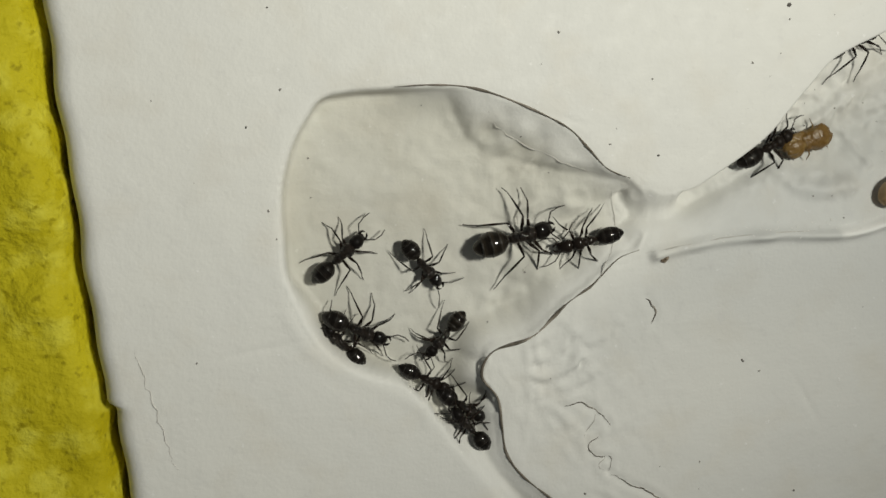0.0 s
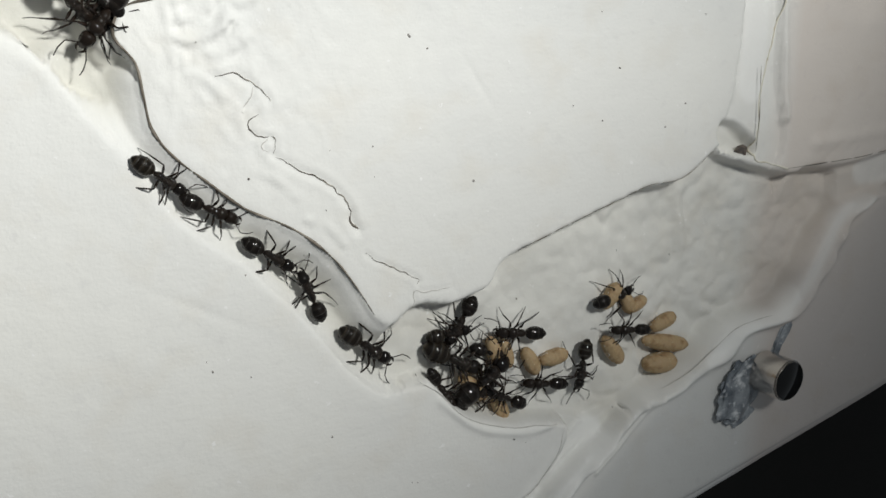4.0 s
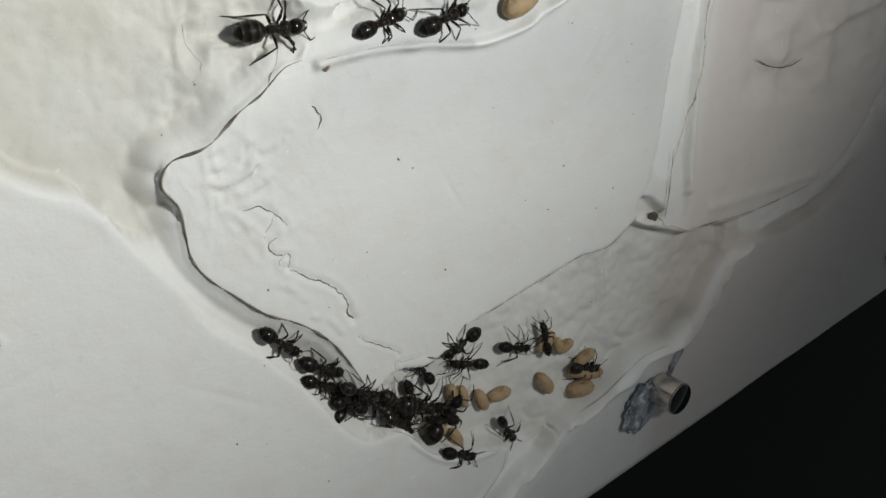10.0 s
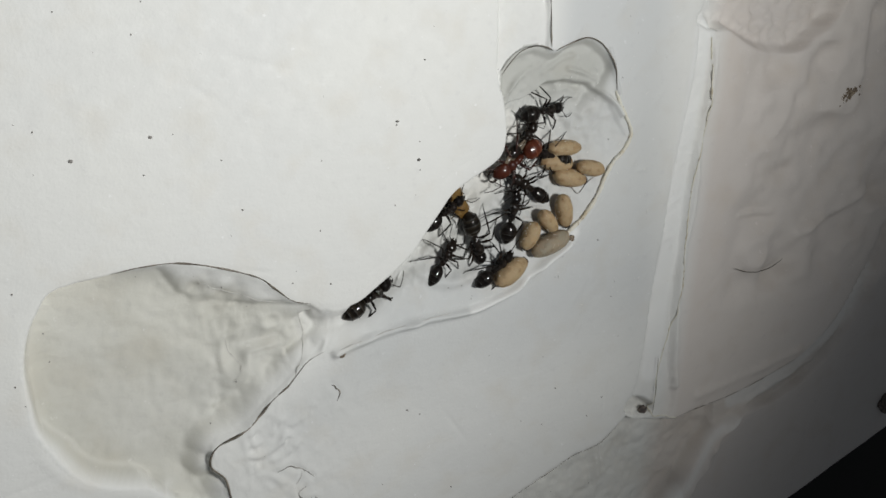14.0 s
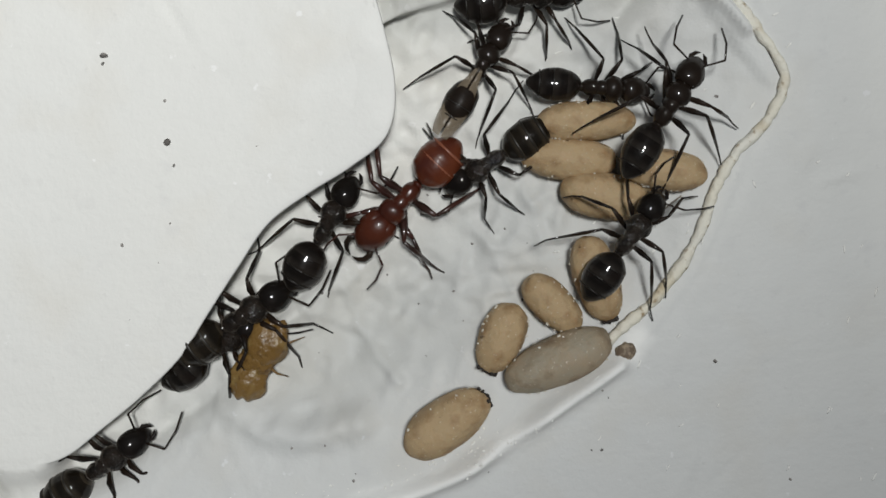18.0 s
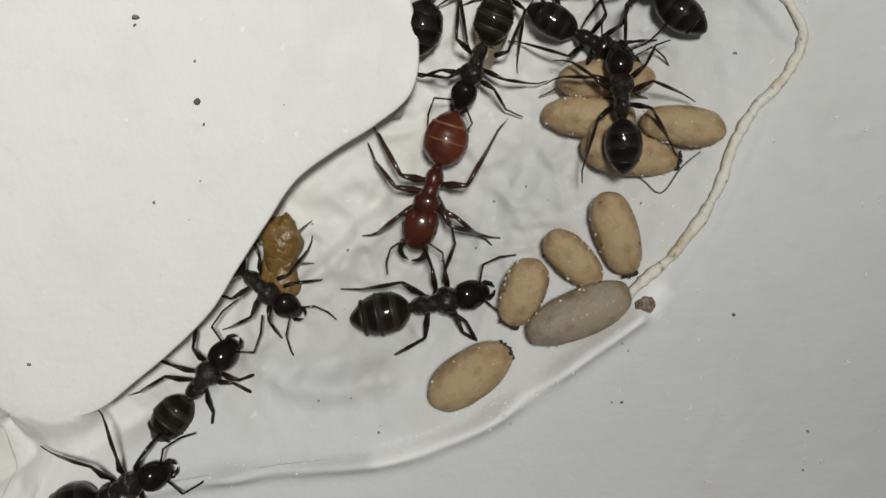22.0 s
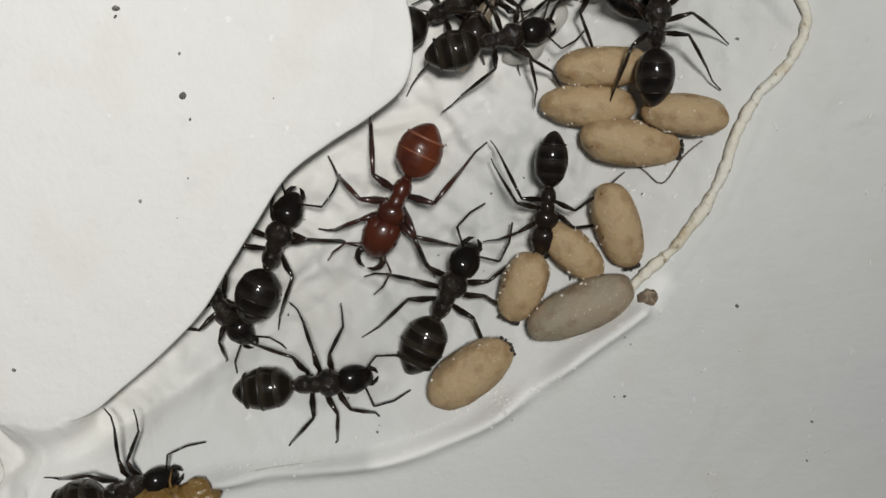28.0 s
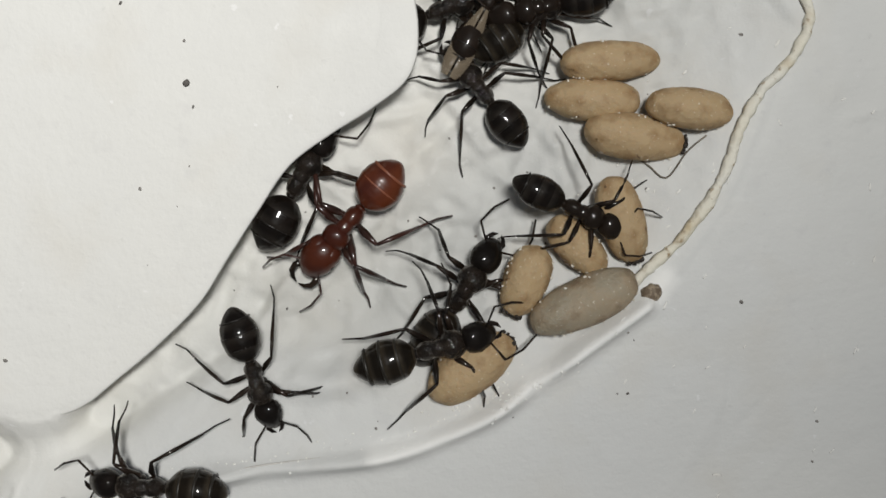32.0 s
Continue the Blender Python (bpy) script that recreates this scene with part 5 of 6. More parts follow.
def ant(kind, variant):
    """An ant that faces +x with its feet at z = 0; lengths in mm."""
    rng = random.Random(17 * variant + len(kind))
    red, winged = kind == "red", kind == "winged"
    skin = RED_DARK if red else ANT_BROWN if winged or variant == 3 else ANT_BLACK
    limb = RED_LEG if red else LEG_BLACK
    big = 1.08 if red else 1.0
    plump = 1.0 if red else 0.95 if kind == "minor" else 1.08
    thick = 1.16 if red else 0.86 if kind == "minor" else 0.92
    label = ("glossy brick-red ant with a broad head and dark legs" if red else "dusky brown winged ant with folded wings" if winged else
             "black worker ant with brown bands on its abdomen" if variant == 2 else "dark brown worker ant on the plaster" if variant == 3 else "glossy black worker ant on the plaster")
    thing = tagged(new("ant"), label, "ant", group="ants in the nest")
    bm = bmesh.new()
    trim = 1.02 if red else 1.16
    blob(bm, (-0.06, 0, 0.86), (0.42, 0.27 * big * trim, 0.34), (0, -18, 0), 20, 14, 0.08, -0.10, seed=variant)
    blob(bm, (0.34, 0, 0.96), (0.38, 0.25 * big * trim, 0.30), (0, 4, 0), 18, 12, 0.08, seed=variant + 4)
    blob(bm, (0.78, 0, 0.96), (0.44, 0.40 * big * trim, 0.35), (0, 14, 0), 20, 14, 0.06, -0.14, seed=variant + 9)
    blob(bm, (1.16, 0, 0.84), (0.18, 0.12 * big, 0.12), (0, 0, 0), 8, 6)
    part("thorax", bm, ANT_ROUGH if skin == ANT_BLACK else skin, thing)
    bm = bmesh.new()
    blob(bm, (-0.43, 0, 0.80), (0.11, 0.19 * big, 0.24), (0, -10, 0), 10, 7)
    blob(bm, (-0.60, 0, 0.72), (0.16, 0.13 * big, 0.12), (0, 0, 0), 8, 6)
    part("waist", bm, skin, thing)
    bm = bmesh.new()
    fat = (0.90, 0.72, 0.62) if red else (SLENDER[variant][0] * plump, SLENDER[variant][1] * plump, (SLENDER[variant][1] - 0.06) * plump)
    blob(bm, (-1.45 - 0.5 * (plump - 1), 0, 0.86), fat, (0, -6 + 4 * variant, 0), 28, 48, 0.03, 0.10, plates=4, point=0.24)
    gaster = part("abdomen", bm, RED if red else GASTER_BANDED if variant == 2 else ANT_BROWN if skin == ANT_BROWN and winged else GASTER, thing)
    for k, u in enumerate((0.12, -0.45) if red else (0.47, -0.03, -0.53)):
        bm = bmesh.new()
        s = math.sqrt(1 - u * u) * (1 + 0.04 * u) * (1 - 0.08 * min(u, 0) ** 2) * (0.95 if red else 0.965 if variant != 2 else 0.965)
        ring = [(-1.45 - 0.5 * (plump - 1) + u * fat[0] + (0.06 * math.sin(math.radians(-6 + 4 * variant)) * math.sin(a)), fat[1] * s * math.cos(a), 0.86 + fat[2] * s * math.sin(a) + u * fat[0] * math.sin(math.radians(6 - 4 * variant))) for a in [6.2832 * q / 26 for q in range(27)]]
        tube(bm, ring, [0.05 if red else 0.06 if variant == 2 else 0.03] * 27, 6)
        part("segment_band", bm, RED_BAND if red else BROAD_BAND if variant == 2 else BAND, gaster, "paler skin between segments")
    bm = bmesh.new()
    wide = 1.32 if red else 1.0
    if red:
        blob(bm, (1.62, 0, 0.80), (0.74, 0.58, 0.46), (0, 18, 0), 24, 16, 0.03, -0.10, seed=variant)
        for side in (1, -1):
            blob(bm, (1.32, 0.24 * side, 0.86), (0.42, 0.34, 0.38), (0, 12, 0), 16, 11, 0.02)
    else:
        blob(bm, (1.62, 0, 0.78), (0.56 * plump, 0.45 * plump, 0.34 * plump), (0, 26, 0), 24, 15, 0.04, -0.24, seed=variant)
        for side in (1, -1):
            blob(bm, (1.36, 0.18 * side, 0.86), (0.27 * plump, 0.27 * plump, 0.27 * plump), (0, 10, 0), 14, 10, 0.03, seed=variant + 2)
    head = part("head", bm, skin, thing)
    for side in (1, -1):
        bm = bmesh.new()
        blob(bm, (1.56, 0.40 * wide * plump * side, 0.90), (0.10, 0.06, 0.09), (0, 0, 0), 9, 6)
        part("eye", bm, EYE, head)
        bm = bmesh.new()
        if red:
            tube(bm, [(2.08, 0.32 * side, 0.66), (2.30, 0.42 * side, 0.62), (2.50, 0.39 * side, 0.59), (2.64, 0.24 * side, 0.58), (2.70, 0.04 * side, 0.57)], [0.12, 0.11, 0.10, 0.07, 0.015], 8)
        else:
            tube(bm, [(1.92, 0.20 * side, 0.66), (2.10, 0.27 * side, 0.62), (2.25, 0.18 * side, 0.59), (2.34, 0.05 * side, 0.58)], [0.10, 0.09, 0.07, 0.015], 7)
        part("jaw", bm, LEG_BLACK if red else skin, head)
        bm = bmesh.new()
        a, b = rng.uniform(-0.12, 0.2), rng.uniform(-0.2, 0.3)
        root = Vector((1.85, 0.16 * side, 0.84))
        elbow = Vector((2.28 + a, (0.86 - a) * side, 1.02))
        end = Vector((3.25 + b * 0.5, (1.15 - b * 2.4) * side, 0.25 + 0.2 * rng.random()))
        tube(bm, [root - root, (elbow - root) * 0.5, elbow - root], [0.034, 0.036, 0.042], 6)
        mid = (elbow + end) / 2 + Vector((0.05, 0.08 * side, 0.03))
        tube(bm, [elbow - root, mid - root, end - root], [0.030, 0.040, 0.034], 6)
        part("antenna", bm, limb, thing, at=root * MM)
    for row, side in enumerate((1, -1)):
        for place, (hip, knee, shin_end, toe) in enumerate(LEGS.values()):
            d = lambda s: Vector((rng.uniform(-s, s), rng.uniform(-s, s) * 0.6, rng.uniform(-s, s) * 0.3))
            flip = Vector((1, side, 1))
            hip = Vector(hip) * flip
            turn = Matrix.Rotation(radians(STANCE[variant][3 * row + place]) * side, 3, "Z")
            knee, ankle, toe = [hip + turn @ (Vector(p) * flip - hip) + d(0.14) for p in (knee, shin_end, toe)]
            if kind == "minor":
                knee, ankle, toe = [hip + (p - hip) * 0.82 for p in (knee, ankle, toe)]
            toe.z = 0.03
            bm = bmesh.new()
            tube(bm, [Vector((0, -0.1 * side, 0.05)), (knee - hip) * 0.18 - Vector((0, 0, 0.12)), (knee - hip) * 0.5 + Vector((0, 0, 0.05)), (knee - hip) * 0.98], [0.13 * thick, 0.085 * thick, 0.12 * thick, 0.06 * thick], 8)
            blob(bm, (0, -0.05 * side, 0.04), (0.16, 0.13, 0.2), (24 * side, 0, 0), 9, 7, 0.06)
            leg = part("leg", bm, limb, thing, at=hip * MM)
            bm = bmesh.new()
            k0 = Vector((0, 0, 0))
            tube(bm, [k0, (ankle - knee) * 0.45 + Vector((0, 0, 0.04)), (ankle - knee) * 0.97], [0.052 * thick, 0.078 * thick, 0.05 * thick], 7)
            bend = (ankle - knee) + (toe - ankle) * 0.5 + Vector((rng.uniform(-0.06, 0.06), rng.uniform(-0.05, 0.05), -0.06))
            tube(bm, [(ankle - knee) * 0.95, bend, toe - knee], [0.040 * thick, 0.034 * thick, 0.026 * thick], 6)
            part("shin", bm, limb, leg, at=(knee - hip) * MM)
    if winged:
        for side in (1, -1):
            bm = bmesh.new()
            top = [(-2.9 + 3.4 * q / 12, (0.10 + 0.42 * math.sin(3.1416 * min(1, (q + 1) / 12) ** 0.7)) * side, 1.28 + 0.10 * math.sin(q * 0.9) - 0.012 * q) for q in range(13)]
            inner = [(x, 0.04 * side, z + 0.05) for x, _, z in top]
            rows = [[bm.verts.new(Vector(p) * MM) for p in line] for line in (inner, top)]
            low_rows = [[bm.verts.new((Vector(p) - Vector((0, 0, 0.02))) * MM) for p in line] for line in (inner, top)]
            for q in range(12):
                bm.faces.new((rows[0][q], rows[0][q + 1], rows[1][q + 1], rows[1][q]))
                bm.faces.new((low_rows[0][q], low_rows[1][q], low_rows[1][q + 1], low_rows[0][q + 1]))
                bm.faces.new((rows[1][q], rows[1][q + 1], low_rows[1][q + 1], low_rows[1][q]))
            part("wing", bm, WING, thing, "smoky folded wing")
    return thing


ANTS = [
    ("minor", 0, 1.01, [
        (0.00, 11.01, -36.55, 41, 0.0), (1.00, 13.50, -38.36, 27, 0.0), (1.50, 15.15, -39.55, -2, 0.0), (2.00, 17.01, -39.54, 9, 0.0),
        (3.00, 18.84, -39.37, 14, 0.0), (4.50, 19.60, -44.50, -65, 0.0), (7.00, 20.65, -50.13, -58, 0.0), (8.00, 21.78, -52.58, -45, 0.0),
        (9.00, 26.13, -56.64, -36, 0.0), (10.00, 28.30, -58.45, -41, 0.0), (11.00, 29.16, -59.11, -42, 0.0), (12.00, 29.36, -59.23, -31, 0.0),
        (32.00, 29.36, -59.23, -31, 0.0),
    ]),
    ("minor", 1, 0.92, [
        (0.00, 16.43, -37.25, -52, 0.0), (1.00, 19.97, -39.42, -33, 0.0), (1.50, 20.47, -40.06, -54, 0.0), (2.00, 21.30, -41.09, -34, 0.0),
        (3.00, 20.79, -40.53, -77, 0.0), (4.50, 19.30, -45.50, -60, 0.0), (5.60, 24.50, -54.50, -45, 0.0), (7.00, 29.54, -60.77, -37, 0.0),
        (8.00, 30.59, -62.00, -33, 0.0), (9.00, 32.03, -63.35, -32, 0.0), (10.00, 31.90, -63.23, -26, 0.0), (32.00, 31.90, -63.23, -26, 0.0),
    ]),
    ("worker", 2, 1.20, [
        (0.00, 22.60, -35.62, 13, 0.0), (1.00, 24.59, -35.43, 18, 0.0), (1.50, 25.57, -35.37, 10, 0.0), (2.00, 27.45, -35.12, 11, 0.0),
        (4.00, 28.50, -33.50, 20, 0.0), (7.00, 25.00, -33.00, 10, 0.0), (10.00, 28.97, -34.53, 4, 0.0), (11.00, 32.65, -33.90, 20, 0.0),
        (12.00, 35.10, -33.44, 15, 0.0), (13.00, 34.73, -33.38, 18, 0.0), (14.00, 35.97, -32.86, 28, 0.0), (14.40, 35.29, -32.33, 21, 0.0),
        (16.50, 36.50, -32.71, 30, 0.0), (17.00, 39.37, -30.63, 32, 0.0), (18.00, 35.64, -33.56, 29, 0.0), (19.00, 37.70, -32.69, 14, 0.0),
        (20.00, 38.57, -32.55, 23, 0.0), (21.00, 38.07, -32.60, 24, 0.0), (22.00, 38.70, -32.45, 43, 0.0), (23.00, 39.15, -32.40, 52, 0.0),
        (24.00, 39.60, -33.73, 17, 0.0), (25.00, 39.49, -32.53, -3, 0.0), (25.50, 40.01, -33.38, -8, 0.0), (28.00, 43.88, -32.56, -2, 0.0),
        (29.00, 46.41, -32.48, 10, 0.5), (30.00, 47.76, -32.31, 14, 0.8), (31.00, 48.48, -31.82, 14, 0.9), (32.00, 48.88, -31.97, 8, 0.9),
    ]),
    ("minor", 3, 1.05, [
        (0.00, 27.53, -35.99, -168, 0.0), (1.00, 24.84, -38.30, -150, 0.0), (1.50, 23.54, -39.11, -155, 0.0), (2.00, 23.90, -39.87, -140, 0.0),
        (3.00, 22.48, -41.29, -142, 0.0), (4.00, 19.68, -43.73, -130, 0.0), (4.60, 21.04, -47.62, -90, 0.0), (5.20, 22.40, -51.50, -50, 0.0),
        (7.00, 36.25, -67.38, -38, 0.0), (9.00, 37.07, -66.80, -40, 0.0), (32.00, 37.07, -66.80, -40, 0.0),
    ]),
    ("minor", 0, 1.07, [
        (0.00, 11.99, -41.33, -26, 0.0), (1.00, 13.97, -42.18, -14, 0.0), (1.50, 14.14, -42.58, -18, 0.0), (2.00, 14.54, -42.52, -15, 0.0),
        (3.00, 16.41, -42.10, 9, 0.0), (4.50, 19.40, -45.00, -60, 0.0), (5.60, 24.00, -54.00, -45, 0.0), (7.00, 30.17, -59.99, -41, 0.0),
        (8.00, 31.41, -61.75, -43, 0.0), (9.00, 32.08, -62.08, -52, 0.0), (10.00, 32.02, -61.77, -28, 0.0), (32.00, 32.02, -61.77, -28, 0.0),
    ]),
    ("minor", 1, 0.90, [
        (0.00, 11.09, -42.35, 132, 0.0), (1.00, 9.35, -40.58, 116, 0.0), (1.50, 9.58, -41.06, 74, 0.0), (2.00, 10.07, -40.63, 78, 0.0),
        (3.00, 11.02, -38.62, 90, 0.0), (3.50, 12.51, -38.31, 15, 0.0), (4.00, 14.00, -38.00, -60, 0.0), (5.00, 19.50, -46.00, -55, 0.0),
        (6.00, 26.50, -56.50, -40, 0.0), (7.00, 33.99, -65.19, -31, 0.0), (9.00, 34.57, -65.74, -13, 0.0), (32.00, 34.57, -65.74, -13, 0.0),
    ]),
    ("minor", 2, 0.90, [
        (0.00, 17.84, -42.13, -131, 0.0), (1.00, 18.24, -42.79, -117, 0.0), (1.50, 17.42, -43.79, -103, 0.0), (2.00, 18.00, -45.47, -75, 0.0),
        (3.00, 19.54, -49.65, -43, 0.0), (4.00, 22.02, -53.21, -39, 0.0), (4.50, 23.39, -55.01, -36, 0.0), (7.00, 32.78, -64.39, -36, 0.0),
        (8.00, 34.04, -65.13, -21, 0.0), (9.00, 35.27, -64.73, -28, 0.0), (10.00, 35.02, -64.38, -28, 0.0), (32.00, 35.02, -64.38, -28, 0.0),
    ]),
    ("minor", 3, 0.92, [
        (0.00, 16.52, -45.01, -30, 0.0), (1.00, 19.33, -50.12, -56, 0.0), (1.50, 19.56, -50.40, -50, 0.0), (2.00, 21.64, -52.94, -43, 0.0),
        (3.00, 21.91, -52.89, -40, 0.0), (4.00, 24.91, -55.51, -28, 0.0), (7.00, 35.09, -66.53, -33, 0.0), (8.00, 36.17, -66.96, -5, 0.0),
        (9.00, 35.96, -66.55, -3, 0.0), (10.00, 34.44, -66.08, 35, 0.0), (32.00, 34.44, -66.08, 35, 0.0),
    ]),
    ("minor", 0, 0.94, [
        (0.00, 18.97, -47.01, -35, 0.0), (1.00, 20.62, -50.80, -50, 0.0), (1.50, 22.34, -52.54, -33, 0.0), (2.00, 24.41, -54.72, -41, 0.0),
        (3.00, 26.11, -56.20, -21, 0.0), (4.00, 28.50, -58.88, -35, 0.0), (5.00, 30.62, -61.80, 22, 0.0), (6.00, 32.74, -64.71, 80, 0.0),
        (7.00, 34.86, -67.63, 137, 0.0), (8.00, 34.56, -67.41, 128, 0.0), (9.00, 34.61, -66.64, 127, 0.0), (10.00, 34.55, -65.70, 137, 0.0),
        (32.00, 34.55, -65.70, 137, 0.0),
    ]),
    ("minor", 1, 0.90, [
        (0.00, 19.39, -48.49, 130, 0.3), (1.00, 22.08, -53.29, 111, 0.3), (1.50, 24.77, -55.39, 123, 0.3), (2.00, 26.63, -57.16, 118, 0.3),
        (3.00, 28.80, -59.22, 110, 0.3), (4.00, 31.16, -62.00, 110, 0.3), (5.00, 33.22, -63.94, 52, 0.3), (6.00, 35.29, -65.88, -6, 0.3),
        (7.00, 37.35, -67.82, -65, 0.3), (7.50, 38.22, -68.17, -7, 0.3), (8.00, 39.08, -68.53, 50, 0.3), (8.50, 38.87, -68.25, 9, 0.3),
        (9.00, 38.67, -67.97, -31, 0.3), (10.00, 39.23, -68.72, -38, 0.3), (32.00, 39.23, -68.72, -38, 0.3),
    ]),
    ("minor", 2, 1.10, [
        (0.00, 25.18, -56.39, -45, 0.0), (1.00, 30.46, -61.05, -43, 0.0), (1.50, 32.20, -63.38, -44, 0.0), (2.00, 33.09, -64.68, -43, 0.0),
        (3.00, 34.76, -66.09, -32, 0.0), (4.00, 35.07, -66.27, -39, 0.0), (7.00, 39.40, -68.79, 36, 0.0), (9.00, 37.70, -66.59, -38, 0.0),
        (10.00, 39.36, -67.57, -47, 0.0), (32.00, 39.36, -67.57, -47, 0.0),
    ]),
    ("worker", 3, 1.03, [
        (0.00, 40.64, -30.12, 27, 0.0), (1.00, 41.06, -30.67, 40, 0.0), (1.50, 41.43, -31.00, 25, 0.0), (4.00, 45.00, -29.00, 40, 0.0),
        (7.00, 40.00, -32.50, 30, 0.0), (10.00, 37.64, -34.32, 20, 0.0), (11.00, 39.24, -33.62, 20, 0.0), (12.00, 40.81, -32.94, 19, 0.0),
        (13.00, 43.66, -30.97, 36, 0.0), (14.00, 43.62, -30.95, 53, 0.0), (14.40, 43.55, -30.36, 51, 0.0), (15.45, 50.53, -25.86, 4, 0.0),
        (16.50, 57.51, -21.36, -42, 0.0), (17.00, 57.57, -21.25, -38, 0.0), (18.00, 57.62, -20.79, -12, 0.0), (19.00, 56.64, -20.33, -31, 0.0),
        (20.00, 56.87, -20.26, -31, 0.0), (21.00, 57.22, -19.64, 0, 0.0), (22.00, 56.60, -20.40, -36, 0.0), (23.00, 56.59, -20.09, -34, 0.0),
        (24.00, 55.38, -20.37, -82, 0.0), (25.00, 54.84, -22.04, -91, 0.0), (28.00, 54.29, -26.69, -103, 0.5), (29.00, 54.09, -27.99, -84, 0.7),
        (30.00, 54.67, -27.46, -59, 0.7), (31.00, 55.00, -27.46, -40, 0.8), (32.00, 55.03, -27.43, -33, 0.8),
    ]),
    ("worker", 0, 1.06, [
        (0.00, 46.50, -22.97, 21, 0.0), (1.00, 44.62, -26.57, 49, 0.0), (4.00, 50.00, -25.00, 60, 0.0), (7.00, 46.00, -29.50, 40, 0.0),
        (10.00, 43.01, -34.14, 21, 0.0), (11.00, 45.59, -33.30, 26, 0.0), (12.00, 47.00, -32.96, 21, 0.0), (13.00, 48.36, -32.34, 33, 0.0),
        (14.00, 48.77, -32.44, 32, 0.0), (14.40, 49.08, -31.94, 39, 0.0), (16.50, 55.43, -28.32, 42, 1.2), (17.00, 56.52, -27.45, 39, 1.2),
        (18.00, 57.95, -26.74, 48, 1.0), (19.00, 57.61, -24.91, 91, 1.2), (20.00, 56.87, -23.65, 113, 1.2), (21.00, 57.11, -23.30, 96, 1.2),
        (22.00, 57.48, -23.17, 86, 1.2), (23.00, 57.70, -22.58, 83, 1.2), (24.00, 57.77, -22.33, 82, 1.2), (25.00, 57.60, -22.66, 107, 1.2),
        (28.00, 59.01, -21.17, 81, 0.8), (29.00, 58.77, -20.94, 101, 0.8), (30.00, 57.88, -21.62, 143, 1.2), (31.00, 55.32, -22.59, 174, 0.9),
        (32.00, 52.20, -22.56, 121, 0.0),
    ]),
    ("worker", 1, 1.15, [
        (0.00, 57.00, -17.00, 200, 0.0), (7.00, 54.00, -24.00, 220, 0.0), (9.00, 48.90, -27.97, 296, 0.0), (11.00, 43.80, -31.95, 373, 0.0),
        (12.00, 46.33, -31.19, 368, 0.0), (13.00, 49.28, -29.55, 398, 0.0), (14.00, 51.17, -27.85, 434, 0.0), (14.40, 50.84, -27.65, 420, 0.0),
        (16.50, 45.98, -26.30, 407, 0.0), (17.00, 46.56, -25.16, 410, 0.0), (18.00, 46.38, -24.97, 412, 0.0), (19.00, 45.80, -24.14, 403, 0.0),
        (20.00, 47.34, -23.19, 394, 0.0), (21.00, 48.78, -21.51, 414, 0.0), (22.00, 50.81, -17.47, 430, 0.0), (23.00, 50.88, -17.02, 438, 0.0),
        (24.00, 50.95, -16.84, 438, 0.0), (25.00, 51.43, -18.20, 414, 0.0), (28.0, 51.25, -19.0, 376, -0.3), (29.0, 51.2, -18.92, 377, -0.3),
        (30.0, 51.7, -18.65, 375, -0.3), (31.0, 51.75, -18.61, 369, -0.3), (32.0, 51.0, -19.19, 372, -0.3),
    ]),
    ("worker", 2, 1.26, [
        (0.00, 59.00, -20.00, 200, 0.0), (7.00, 56.00, -21.00, 210, 0.0), (11.00, 44.69, -28.48, 189, 0.0), (11.50, 46.28, -28.25, 244, 0.0),
        (12.00, 47.86, -28.02, 300, 0.0), (13.00, 47.12, -26.56, 304, 0.0), (14.00, 47.23, -29.66, 286, 0.0), (14.40, 46.69, -29.29, 281, 0.0),
        (16.50, 41.67, -28.32, 315, 0.0), (17.00, 41.50, -28.28, 301, 0.0), (17.50, 41.89, -28.20, 343, 0.0), (18.00, 42.28, -28.11, 384, 0.0),
        (19.00, 44.95, -28.67, 357, 0.0), (20.00, 47.19, -29.35, 369, 0.0), (21.00, 48.51, -30.17, 359, 0.0), (22.00, 48.82, -30.09, 365, 0.0),
        (23.00, 47.87, -31.00, 416, 0.0), (24.00, 48.04, -30.65, 410, 0.0), (25.00, 48.68, -30.21, 412, 0.0), (25.50, 48.28, -30.19, 411, 0.0),
        (28.00, 49.63, -30.31, 415, 0.0), (29.00, 49.56, -30.84, 409, 0.0), (30.00, 49.51, -30.62, 407, 0.0), (31.00, 49.43, -30.53, 417, 0.0),
        (32.00, 50.23, -30.38, 410, 0.0),
    ]),
    ("worker", 3, 1.10, [
        (0.00, 60.00, -17.00, 220, 0.0), (7.00, 58.00, -22.00, 200, 0.0), (12.00, 51.11, -24.83, 130, 0.0), (13.00, 52.18, -24.75, 130, 0.0),
        (14.00, 53.12, -25.37, 143, 0.0), (14.40, 53.08, -25.08, 137, 0.0), (15.45, 54.75, -24.99, 86, 0.4), (16.50, 56.41, -24.91, 34, 0.8),
        (17.00, 57.96, -23.71, 42, 1.2), (18.00, 59.90, -22.16, 51, 0.9), (19.00, 60.59, -20.98, 96, 0.0), (20.00, 60.07, -20.02, 116, 0.0),
        (21.00, 59.30, -19.08, 140, 0.0), (22.00, 59.11, -18.86, 135, 0.0), (23.00, 58.95, -18.69, 141, 0.0), (24.00, 58.36, -18.79, 154, 0.0),
        (25.00, 57.59, -19.76, 157, 0.0), (28.00, 57.15, -19.05, 153, 0.0), (29.00, 57.35, -18.76, 152, 0.0), (30.00, 57.62, -18.66, 153, 0.0),
